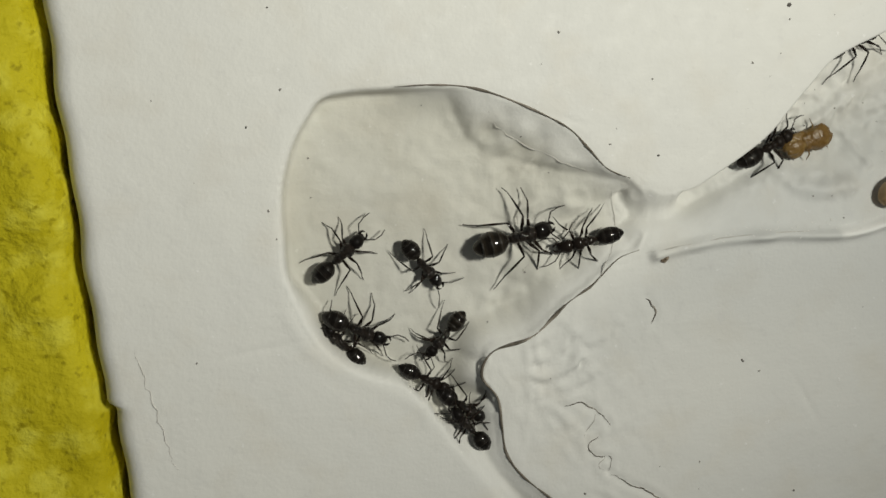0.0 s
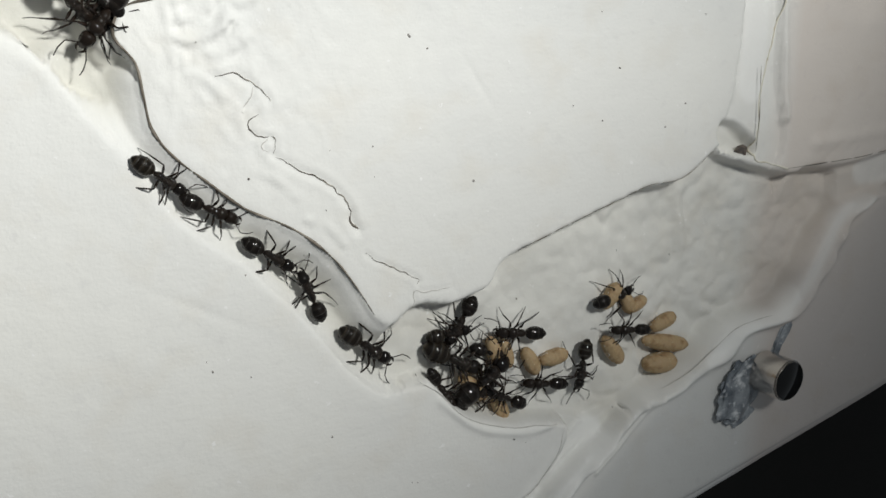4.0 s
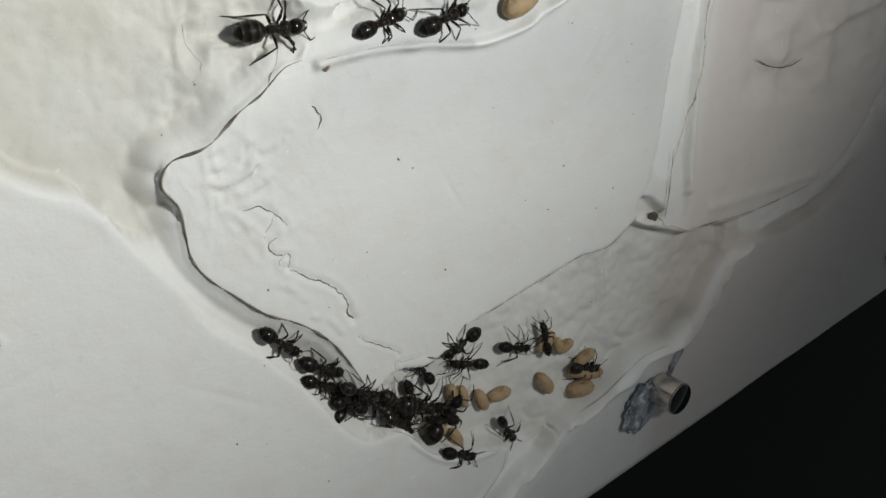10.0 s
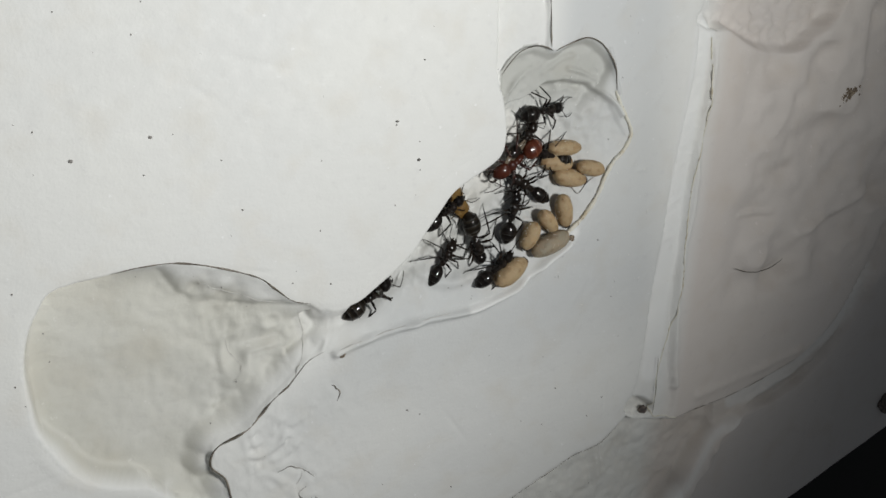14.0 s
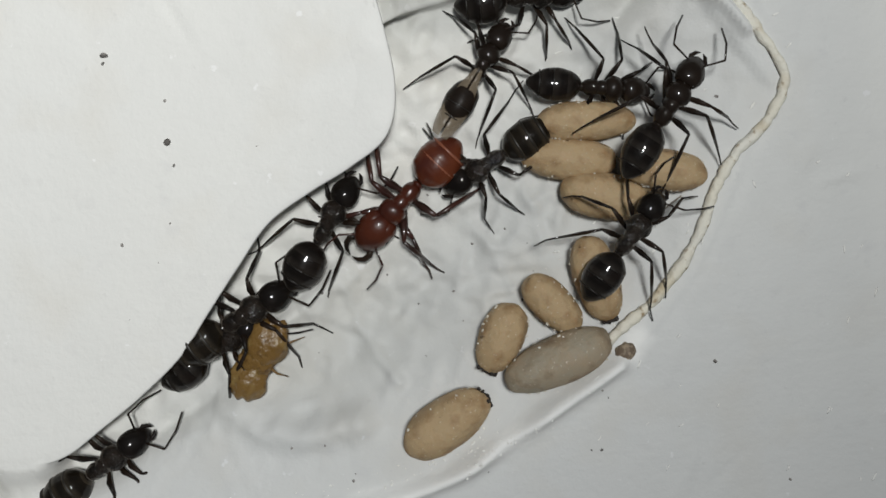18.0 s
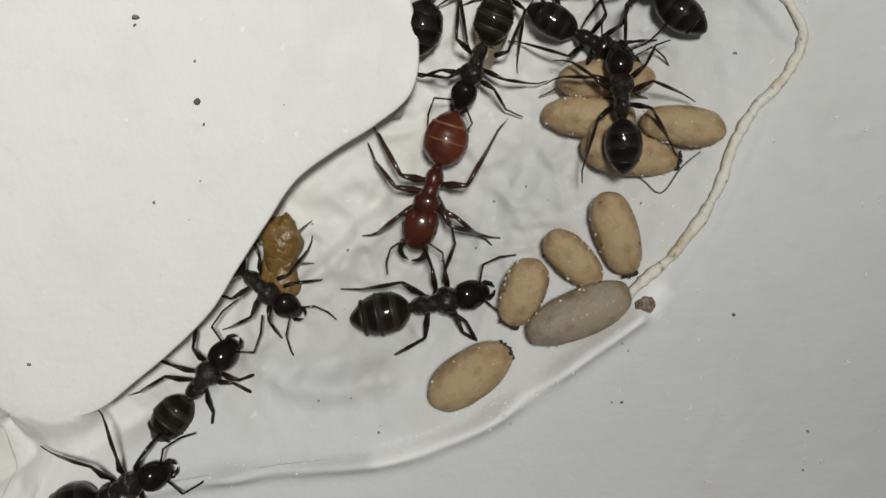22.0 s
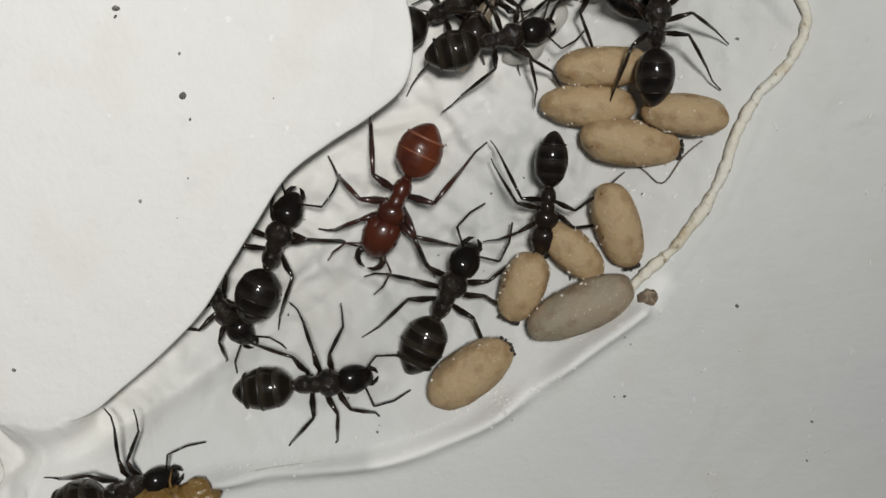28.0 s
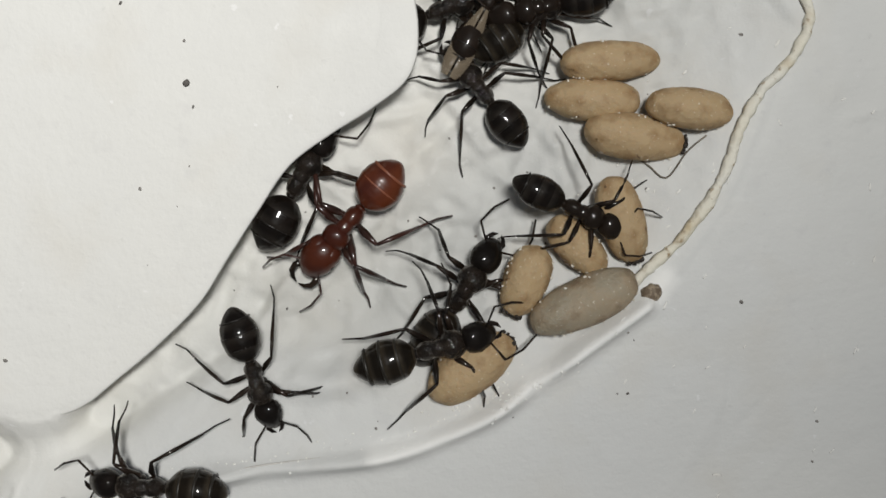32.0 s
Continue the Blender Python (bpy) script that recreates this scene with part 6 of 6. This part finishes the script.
        (31.00, 57.40, -19.15, 150, 0.0), (32.00, 55.01, -19.68, 184, 0.0),
    ]),
    ("worker", 0, 1.10, [
        (0.00, 53.00, -19.00, 200, 0.0), (7.00, 50.00, -24.00, 220, 0.0), (9.00, 45.96, -26.61, 297, 0.0), (11.00, 41.92, -29.22, 375, 0.0),
        (11.50, 42.14, -28.70, 300, 0.0), (12.00, 42.36, -28.18, 225, 0.0), (13.00, 42.94, -26.49, 230, 0.0), (13.50, 43.48, -26.37, 309, 0.0),
        (14.00, 44.01, -26.26, 389, 0.0), (14.40, 44.24, -25.41, 388, 0.0), (16.50, 41.28, -28.59, 368, 0.0), (17.00, 40.99, -29.52, 317, 0.0),
        (18.00, 41.24, -29.25, 387, 0.0), (18.50, 41.52, -29.03, 342, 0.0), (19.00, 41.80, -28.82, 297, 0.0), (20.00, 41.82, -28.59, 291, 0.0),
        (21.00, 42.30, -28.20, 309, 0.0), (22.00, 41.83, -28.26, 314, 0.0), (23.00, 41.76, -28.43, 309, 0.0), (24.00, 40.91, -30.16, 296, 0.0),
        (25.00, 40.72, -30.31, 272, 0.0), (28.00, 40.46, -28.84, 296, 0.0), (29.00, 39.84, -30.88, 272, 0.0), (30.00, 39.54, -30.69, 234, 0.0),
        (31.00, 40.59, -30.27, 239, 0.0), (32.00, 41.87, -32.16, 281, 0.0),
    ]),
    ("worker", 1, 1.06, [
        (0.00, 55.00, -15.00, 0, 0.0), (10.00, 55.00, -15.00, 0, 0.0), (12.00, 53.92, -18.93, 5, 0.0), (13.00, 53.54, -17.79, 3, 0.0),
        (14.00, 54.74, -18.17, 4, 0.0), (14.40, 54.28, -17.89, 4, 0.0), (16.50, 55.07, -17.24, -5, 0.0), (17.00, 55.65, -17.06, -1, 0.0),
        (18.00, 55.30, -17.06, -1, 0.0), (19.00, 54.43, -17.02, 4, 0.0), (32.00, 54.43, -17.02, 4, 0.0),
    ]),
    ("worker", 2, 1.06, [
        (0.00, 58.00, -15.00, 220, 0.0), (8.00, 57.00, -18.00, 200, 0.0), (12.00, 52.01, -22.90, 246, 0.0), (12.50, 52.96, -22.46, 197, 0.0),
        (13.00, 53.91, -22.03, 149, 0.0), (14.00, 55.50, -22.57, 157, 0.0), (14.13, 55.39, -22.12, 99, 0.0), (14.27, 55.27, -21.66, 42, 0.0),
        (14.40, 55.15, -21.20, -15, 0.0), (15.45, 54.43, -22.22, -91, 0.0), (16.50, 53.72, -23.23, -166, 0.0), (17.00, 53.85, -23.26, -164, 0.0),
        (18.00, 53.47, -23.06, -155, 0.0), (19.00, 53.42, -22.26, -143, 0.0), (20.00, 53.02, -21.15, -158, 0.0), (21.00, 52.34, -20.54, -119, 0.3),
        (22.00, 52.37, -20.44, -120, 0.3), (23.00, 52.39, -20.36, -119, 0.3), (24.00, 52.40, -20.26, -118, 0.3), (25.00, 51.66, -20.45, -74, 0.0),
        (28.00, 53.05, -20.45, 5, 0.3), (29.00, 54.29, -20.30, 12, 0.0), (30.00, 54.66, -20.26, 34, 0.0), (31.00, 54.77, -20.12, 32, 0.0),
        (32.00, 54.48, -20.04, 26, 0.0),
    ]),
    ("winged", 3, 1.00, [
        (0.00, 52.00, -14.00, 250, 0.0), (10.00, 51.50, -15.00, 260, 0.0), (11.50, 51.66, -17.06, 318, 0.0), (13.00, 51.82, -19.12, 377, 0.0),
        (14.00, 52.39, -20.63, 403, 0.0), (14.40, 52.33, -20.29, 404, 0.0), (16.50, 53.67, -19.57, 416, 0.0), (17.00, 53.61, -19.61, 411, 0.0),
        (18.00, 53.32, -19.59, 411, 0.0), (19.00, 53.04, -19.83, 410, 0.0), (20.00, 53.17, -19.47, 414, 0.0), (21.00, 53.83, -18.45, 415, 0.0),
        (22.00, 53.60, -18.31, 425, 0.0), (23.00, 53.68, -18.21, 415, 0.0), (24.00, 53.70, -18.22, 411, 0.0), (25.00, 52.97, -19.24, 420, 0.0),
        (28.00, 53.21, -18.92, 414, 0.0), (29.00, 52.67, -19.35, 411, 0.0), (30.00, 53.07, -19.14, 411, 0.0), (31.00, 52.72, -19.27, 417, 0.0),
        (32.00, 52.69, -19.46, 413, 0.0),
    ]),
    ("red", 0, 1.26, [
        (0.00, 52.00, -15.00, 230, 0.0), (10.00, 52.00, -15.00, 230, 0.0), (12.00, 51.62, -21.22, 204, 0.0), (13.00, 50.70, -21.01, 221, 0.0),
        (14.00, 51.71, -22.35, 207, 0.0), (14.40, 51.04, -22.10, 216, 0.0), (16.50, 51.20, -22.90, 240, 0.0), (17.00, 50.80, -23.91, 241, 0.0),
        (18.00, 49.94, -23.98, 219, 0.0), (19.00, 49.27, -24.12, 209, 0.0), (20.00, 49.32, -24.03, 221, 0.0), (21.00, 48.76, -24.15, 203, 0.0),
        (22.00, 49.88, -25.13, 245, 0.0), (23.00, 49.01, -25.21, 231, 0.0), (24.00, 49.05, -25.10, 230, 0.0), (25.00, 49.31, -25.16, 226, 0.0),
        (25.50, 49.01, -25.46, 226, 0.0), (28.00, 48.66, -25.64, 236, 0.0), (29.00, 48.59, -24.57, 191, 0.0), (30.00, 47.92, -24.59, 189, 0.0),
        (31.00, 47.58, -25.90, 224, 0.0), (32.00, 46.43, -26.74, 221, 0.0),
    ]),
    ("worker", 1, 1.24, [
        (0.00, 44.60, -70.60, 30, 0.0), (12.60, 44.40, -70.20, 60, 0.0), (13.40, 40.70, -68.35, 105, 0.0), (14.20, 37.00, -66.50, 150, 0.0),
        (15.80, 24.00, -55.00, 125, 0.0), (17.30, 20.00, -46.00, 80, 0.0), (18.60, 22.00, -41.00, 50, 0.0), (20.00, 26.50, -36.00, 25, 0.0),
        (21.00, 31.55, -36.59, -1, 0.0), (22.00, 34.90, -36.03, 13, 0.0), (23.00, 41.60, -34.92, 30, 0.0), (24.00, 44.06, -34.51, 38, 0.0),
        (25.00, 45.02, -33.54, 101, 0.0), (25.50, 44.01, -29.74, 92, 0.0), (28.00, 43.11, -27.39, 60, 0.0), (29.00, 43.32, -27.15, 58, 0.0),
        (30.00, 42.86, -26.98, 59, 0.0), (31.00, 43.55, -26.14, 54, 0.0), (32.00, 44.51, -25.07, 52, 0.0),
    ]),
    ("worker", 2, 1.18, [
        (0.00, 42.20, -68.60, -30, 0.0), (12.90, 42.00, -68.40, -10, 0.0), (13.85, 38.50, -67.20, 65, 0.0), (14.80, 35.00, -66.00, 140, 0.0),
        (16.50, 24.00, -55.00, 125, 0.0), (18.30, 20.00, -46.00, 80, 0.0), (20.50, 20.00, -43.00, 60, 0.0), (22.30, 21.50, -40.00, 50, 0.0),
        (23.30, 25.00, -37.00, 30, 0.0), (24.00, 36.03, -35.35, 19, 0.0), (25.00, 38.85, -34.71, 22, 0.0), (28.00, 35.43, -35.88, 7, 0.0),
        (29.00, 36.06, -35.97, 37, 0.0), (30.00, 38.76, -34.39, 19, 0.0), (31.00, 37.67, -34.82, 37, 0.0), (31.50, 37.57, -35.35, 102, 0.0),
        (32.00, 37.47, -35.89, 168, 0.0),
    ]),
    ("minor", 3, 0.98, [
        (0.00, 47.81, -67.36, 171, 0.0), (4.00, 47.81, -67.36, 171, 0.0), (7.00, 47.97, -67.42, 173, 0.0), (8.00, 47.91, -67.19, 170, 0.0),
        (9.00, 47.67, -66.40, 168, 0.0), (10.00, 47.28, -65.63, 166, 0.0), (32.00, 47.28, -65.63, 166, 0.0),
    ]),
    ("minor", 0, 0.86, [
        (0.00, 45.50, -68.65, -20, 0.0), (4.00, 45.50, -68.65, -20, 0.0), (5.50, 44.71, -68.15, -73, 0.0), (7.00, 43.92, -67.64, -126, 0.0),
        (7.50, 43.52, -67.01, -175, 0.0), (8.00, 43.12, -66.38, -225, 0.0), (9.00, 42.20, -64.95, -235, 0.0), (32.00, 42.20, -64.95, -235, 0.0),
    ]),
    ("minor", 3, 0.92, [
        (0.00, 50.22, -72.00, 170, 0.0), (4.00, 50.22, -72.00, 170, 0.0), (5.50, 48.98, -71.07, 123, 0.0), (7.00, 47.73, -70.14, 75, 0.0),
        (7.50, 48.47, -70.31, 34, 0.0), (8.00, 49.21, -70.49, -7, 0.0), (9.00, 51.49, -72.50, -36, 0.0), (10.00, 52.25, -74.17, -57, 0.0),
        (32.00, 52.25, -74.17, -57, 0.0),
    ]),
    ("minor", 2, 0.98, [
        (0.00, 53.76, -71.12, -102, 0.0), (4.00, 53.76, -71.12, -102, 0.0), (7.00, 56.43, -71.49, -22, 0.0), (8.00, 57.44, -71.42, -14, 0.0),
        (9.00, 60.00, -71.02, -12, 0.0), (10.00, 61.90, -69.76, -14, 0.0), (32.00, 61.90, -69.76, -14, 0.0),
    ]),
    ("minor", 3, 0.86, [
        (0.00, 57.95, -68.53, 173, 0.5), (4.00, 57.95, -68.53, 173, 0.5), (7.00, 57.70, -68.42, 182, 0.5), (7.50, 57.57, -68.07, 115, 0.5),
        (8.00, 57.43, -67.72, 48, 0.5), (9.00, 57.00, -66.99, 80, 0.5), (10.00, 56.01, -64.94, 104, 0.5), (32.00, 56.01, -64.94, 104, 0.5),
    ]),
    ("minor", 0, 0.92, [
        (0.00, 56.71, -65.67, 13, 0.0), (4.00, 56.71, -65.67, 13, 0.0), (7.00, 49.82, -63.52, -7, 0.0), (8.00, 47.68, -62.94, -3, 0.0),
        (9.00, 49.83, -64.64, 7, 0.0), (10.00, 52.73, -65.30, -16, 0.0), (32.00, 52.73, -65.30, -16, 0.0),
    ]),
    ("minor", 1, 0.98, [
        (0.00, 42.84, -65.81, -125, 0.0), (4.00, 42.84, -65.81, -125, 0.0), (5.50, 43.20, -65.29, -59, 0.0), (7.00, 43.57, -64.77, 7, 0.0),
        (8.00, 45.89, -64.92, -14, 0.0), (8.50, 45.56, -63.65, -83, 0.0), (9.00, 45.22, -62.38, -152, 0.0), (32.00, 45.22, -62.38, -152, 0.0),
    ]),
    ("minor", 2, 0.86, [
        (0.00, 41.89, -66.54, 2, 0.0), (4.00, 41.89, -66.54, 2, 0.0), (5.50, 40.82, -67.29, -70, 0.0), (7.00, 39.74, -68.05, -143, 0.0),
        (8.00, 39.52, -68.66, -143, 0.0), (8.50, 39.70, -68.43, -103, 0.0), (9.00, 39.88, -68.19, -63, 0.0), (10.00, 39.39, -69.32, -44, 0.0),
        (32.00, 39.39, -69.32, -44, 0.0),
    ]),
    ("minor", 3, 0.92, [
        (0.00, 40.84, -70.59, -60, 0.0), (4.00, 40.84, -70.59, -60, 0.0), (7.00, 43.82, -70.26, -59, 0.0), (8.00, 42.16, -69.60, -104, 0.0),
        (9.00, 41.99, -68.49, -104, 0.0), (10.00, 41.15, -67.35, -65, 0.0), (32.00, 41.15, -67.35, -65, 0.0),
    ]),
    ("minor", 0, 0.98, [
        (0.00, 43.82, -71.90, 21, 0.0), (4.00, 43.82, -71.90, 21, 0.0), (7.00, 44.25, -73.29, -43, 0.0), (8.00, 44.21, -72.91, -20, 0.0),
        (9.00, 44.52, -73.41, -32, 0.0), (10.00, 45.51, -73.96, -24, 0.0), (32.00, 45.51, -73.96, -24, 0.0),
    ]),
    ("minor", 1, 0.86, [
        (0.00, 46.45, -72.38, 153, 0.5), (4.00, 46.45, -72.38, 153, 0.5), (7.00, 46.55, -72.07, 141, 0.5), (8.00, 45.72, -71.83, 162, 0.5),
        (9.00, 45.08, -71.14, 160, 0.5), (10.00, 44.19, -70.41, 163, 0.5), (32.00, 44.19, -70.41, 163, 0.5),
    ]),
]


FIRST = {}
COLONY = []
for kind, variant, size, rows in ANTS:
    key = (kind, variant)
    if key not in FIRST:
        creature = FIRST[key] = ant(kind, variant)
    else:
        creature = copy_thing(FIRST[key], Matrix())
    creature.scale = (size, size, size)
    COLONY.append((creature, rows))


# ---- prey husk that the ants drag about ----
def husk():
    thing = tagged(new("husk"), "amber-brown husk of a dead insect dragged by ants", "insect husk")
    bm = bmesh.new()
    blob(bm, (0.75, 0, 0.55), (1.05, 0.84, 0.56), (0, 0, 0), 26, 16, 0.3, seed=2)
    blob(bm, (-0.05, 0.05, 0.5), (0.8, 0.74, 0.5), (0, 0, 20), 22, 14, 0.25, seed=4)
    part("front_piece", bm, HUSK, thing)
    bm = bmesh.new()
    blob(bm, (-0.85, 0.1, 0.5), (1.02, 0.78, 0.52), (0, 0, 12), 26, 16, 0.32, -0.2, seed=6)
    part("rear_piece", bm, HUSK, thing)
    for x, y in ((0.6, 0.9), (-0.2, -0.9), (1.2, -0.8)):
        bm = bmesh.new()
        tube(bm, [(x * 0.6, y * 0.5, 0.5), (x, y, 0.6), (x * 1.3, y * 1.5, 0.1)], [0.07, 0.05, 0.02], 6)
        part("leg", bm, HUSK, thing)
    return thing


HUSK_ROWS = [
    (0.00, 43.57, -29.74, 20),
    (1.00, 43.29, -29.79, 24),
    (2.50, 45.00, -27.00, 40),
    (6.00, 50.00, -22.00, 60),
    (10.00, 50.00, -22.00, 60),
    (11.00, 46.57, -24.85, 12),
    (12.00, 43.13, -27.70, -35),
    (13.00, 44.09, -26.05, -56),
    (14.00, 45.43, -25.48, -67),
    (14.40, 45.14, -25.01, -49),
    (15.45, 43.95, -27.62, -1),
    (16.50, 42.76, -30.24, 47),
    (17.00, 42.65, -30.76, 53),
    (18.00, 42.99, -29.83, 55),
    (19.00, 42.88, -29.46, 70),
    (20.00, 42.89, -29.21, 75),
    (21.00, 42.81, -27.90, 72),
    (22.00, 43.05, -27.47, 81),
    (23.00, 42.86, -28.01, 90),
    (24.00, 43.17, -33.55, 77),
    (24.50, 42.70, -34.38, 37),
    (25.00, 42.22, -35.21, -4),
    (25.50, 41.62, -35.68, -0),
    (26.33, 40.30, -35.98, -59),
    (27.17, 38.99, -36.28, -117),
    (28.00, 37.67, -36.57, -175),
    (28.50, 37.15, -35.93, -128),
    (29.00, 36.64, -35.29, -82),
    (30.00, 40.23, -34.84, -127),
    (31.00, 37.95, -34.34, -51),
    (32.00, 35.05, -39.02, -40),
]
carried_husk = husk()


def larva():
    """A pair of pale larvae stuck together, carried in a worker's jaws."""
    thing = tagged(new("larva"), "milky white translucent larvae carried by a worker", "larva")
    for x, y, turn in ((0.75, 0.1, 12), (-0.75, -0.1, -20)):
        bm = bmesh.new()
        blob(bm, (x, y, 0.45), (0.86, 0.48, 0.42), (0, 0, turn), 22, 14, 0.06, 0.1, seed=x)
        part("grub", bm, LARVA, thing)
    return thing


LARVA_ROWS = [
    (0.00, 46.90, -20.90, -60), (21.40, 46.90, -20.90, -60), (22.40, 49.20, -21.20, -56), (23.00, 50.90, -21.30, -52),
    (24.00, 51.20, -22.10, -50), (24.50, 51.50, -22.40, -48), (25.00, 51.73, -22.77, -47), (25.50, 51.80, -22.60, -35),
    (27.50, 53.90, -20.93, -2), (28.00, 54.80, -20.50, 30), (30.00, 56.20, -19.20, 40), (32.00, 56.60, -17.60, 40),
]
carried_larva = larva()


def step_rows(rows, phase, swing):
    """Turning of one leg about its hip as the ant moves along its rows."""
    out, gone = [], 0.0
    for (t, x, y, *_), (u, x1, y1, *_) in zip(rows, rows[1:]):
        far = math.hypot(x1 - x, y1 - y)
        n = max(1, min(8, int((u - t) / 0.5), int(far / 0.7)))
        for k in range(n):
            s = gone + far * k / n
            out.append((t + (u - t) * k / n, swing * math.sin(2.1 * s + phase)))
        gone += far
    out.append((rows[-1][0], swing * math.sin(2.1 * gone + phase)))
    return out


def footing(rows):
    """Height of the floor under each row, not climbing steep walls."""
    x, y = np.array([r[1] for r in rows]), np.array([r[2] for r in rows])
    floor = -floor_depth(x, y)
    lip = spline(LIP, 0.25, closed=False)
    d, k = near(lip, x, y, 10.0)
    behind = ((x - lip[k, 0]) * OVER_WAY[0] + (y - lip[k, 1]) * OVER_WAY[1] < 0) & (d < 10) & (k > 10) & (k < len(lip) - 5)
    under = np.where(behind, 1.0, smooth01((4.2 - d) / 2.0))
    return np.clip(relief(x, y)[0], floor, floor + 0.1 + 1.9 * (1 - under)).tolist()


def motions():
    for n, (creature, rows) in enumerate(COLONY):
        walk(creature, [(t, pose(x * MM, y * MM, (z + lift + 0.05) * MM, 0, 0, yaw)) for (t, x, y, yaw, lift), z in zip(rows, footing(rows))])
        count = 0
        for child in creature.children:
            if child.name.startswith("leg"):
                at = child.location / MM
                turns = step_rows(rows, 3.14 * (count % 2) + 0.4 * count + n, 13)
                walk(child, [(t, pose(at.x * MM, at.y * MM, at.z * MM, 0, 0, a)) for t, a in turns])
                count += 1
            elif child.name.startswith("antenna"):
                at = child.location / MM
                walk(child, [(t, pose(at.x * MM, at.y * MM, at.z * MM, 0, 0, 14 * math.sin(1.7 * t + n + count))) for t in [0.8 * q for q in range(41)]])
    walk(carried_larva, [(t, pose(x * MM, y * MM, (z + 0.05) * MM, 0, 0, yaw)) for (t, x, y, yaw), z in zip(LARVA_ROWS, footing(LARVA_ROWS))])
    walk(carried_husk, [(t, pose(x * MM, y * MM, (z + 0.1) * MM, 0, 0, yaw)) for (t, x, y, yaw), z in zip(HUSK_ROWS, footing(HUSK_ROWS))])


motions()
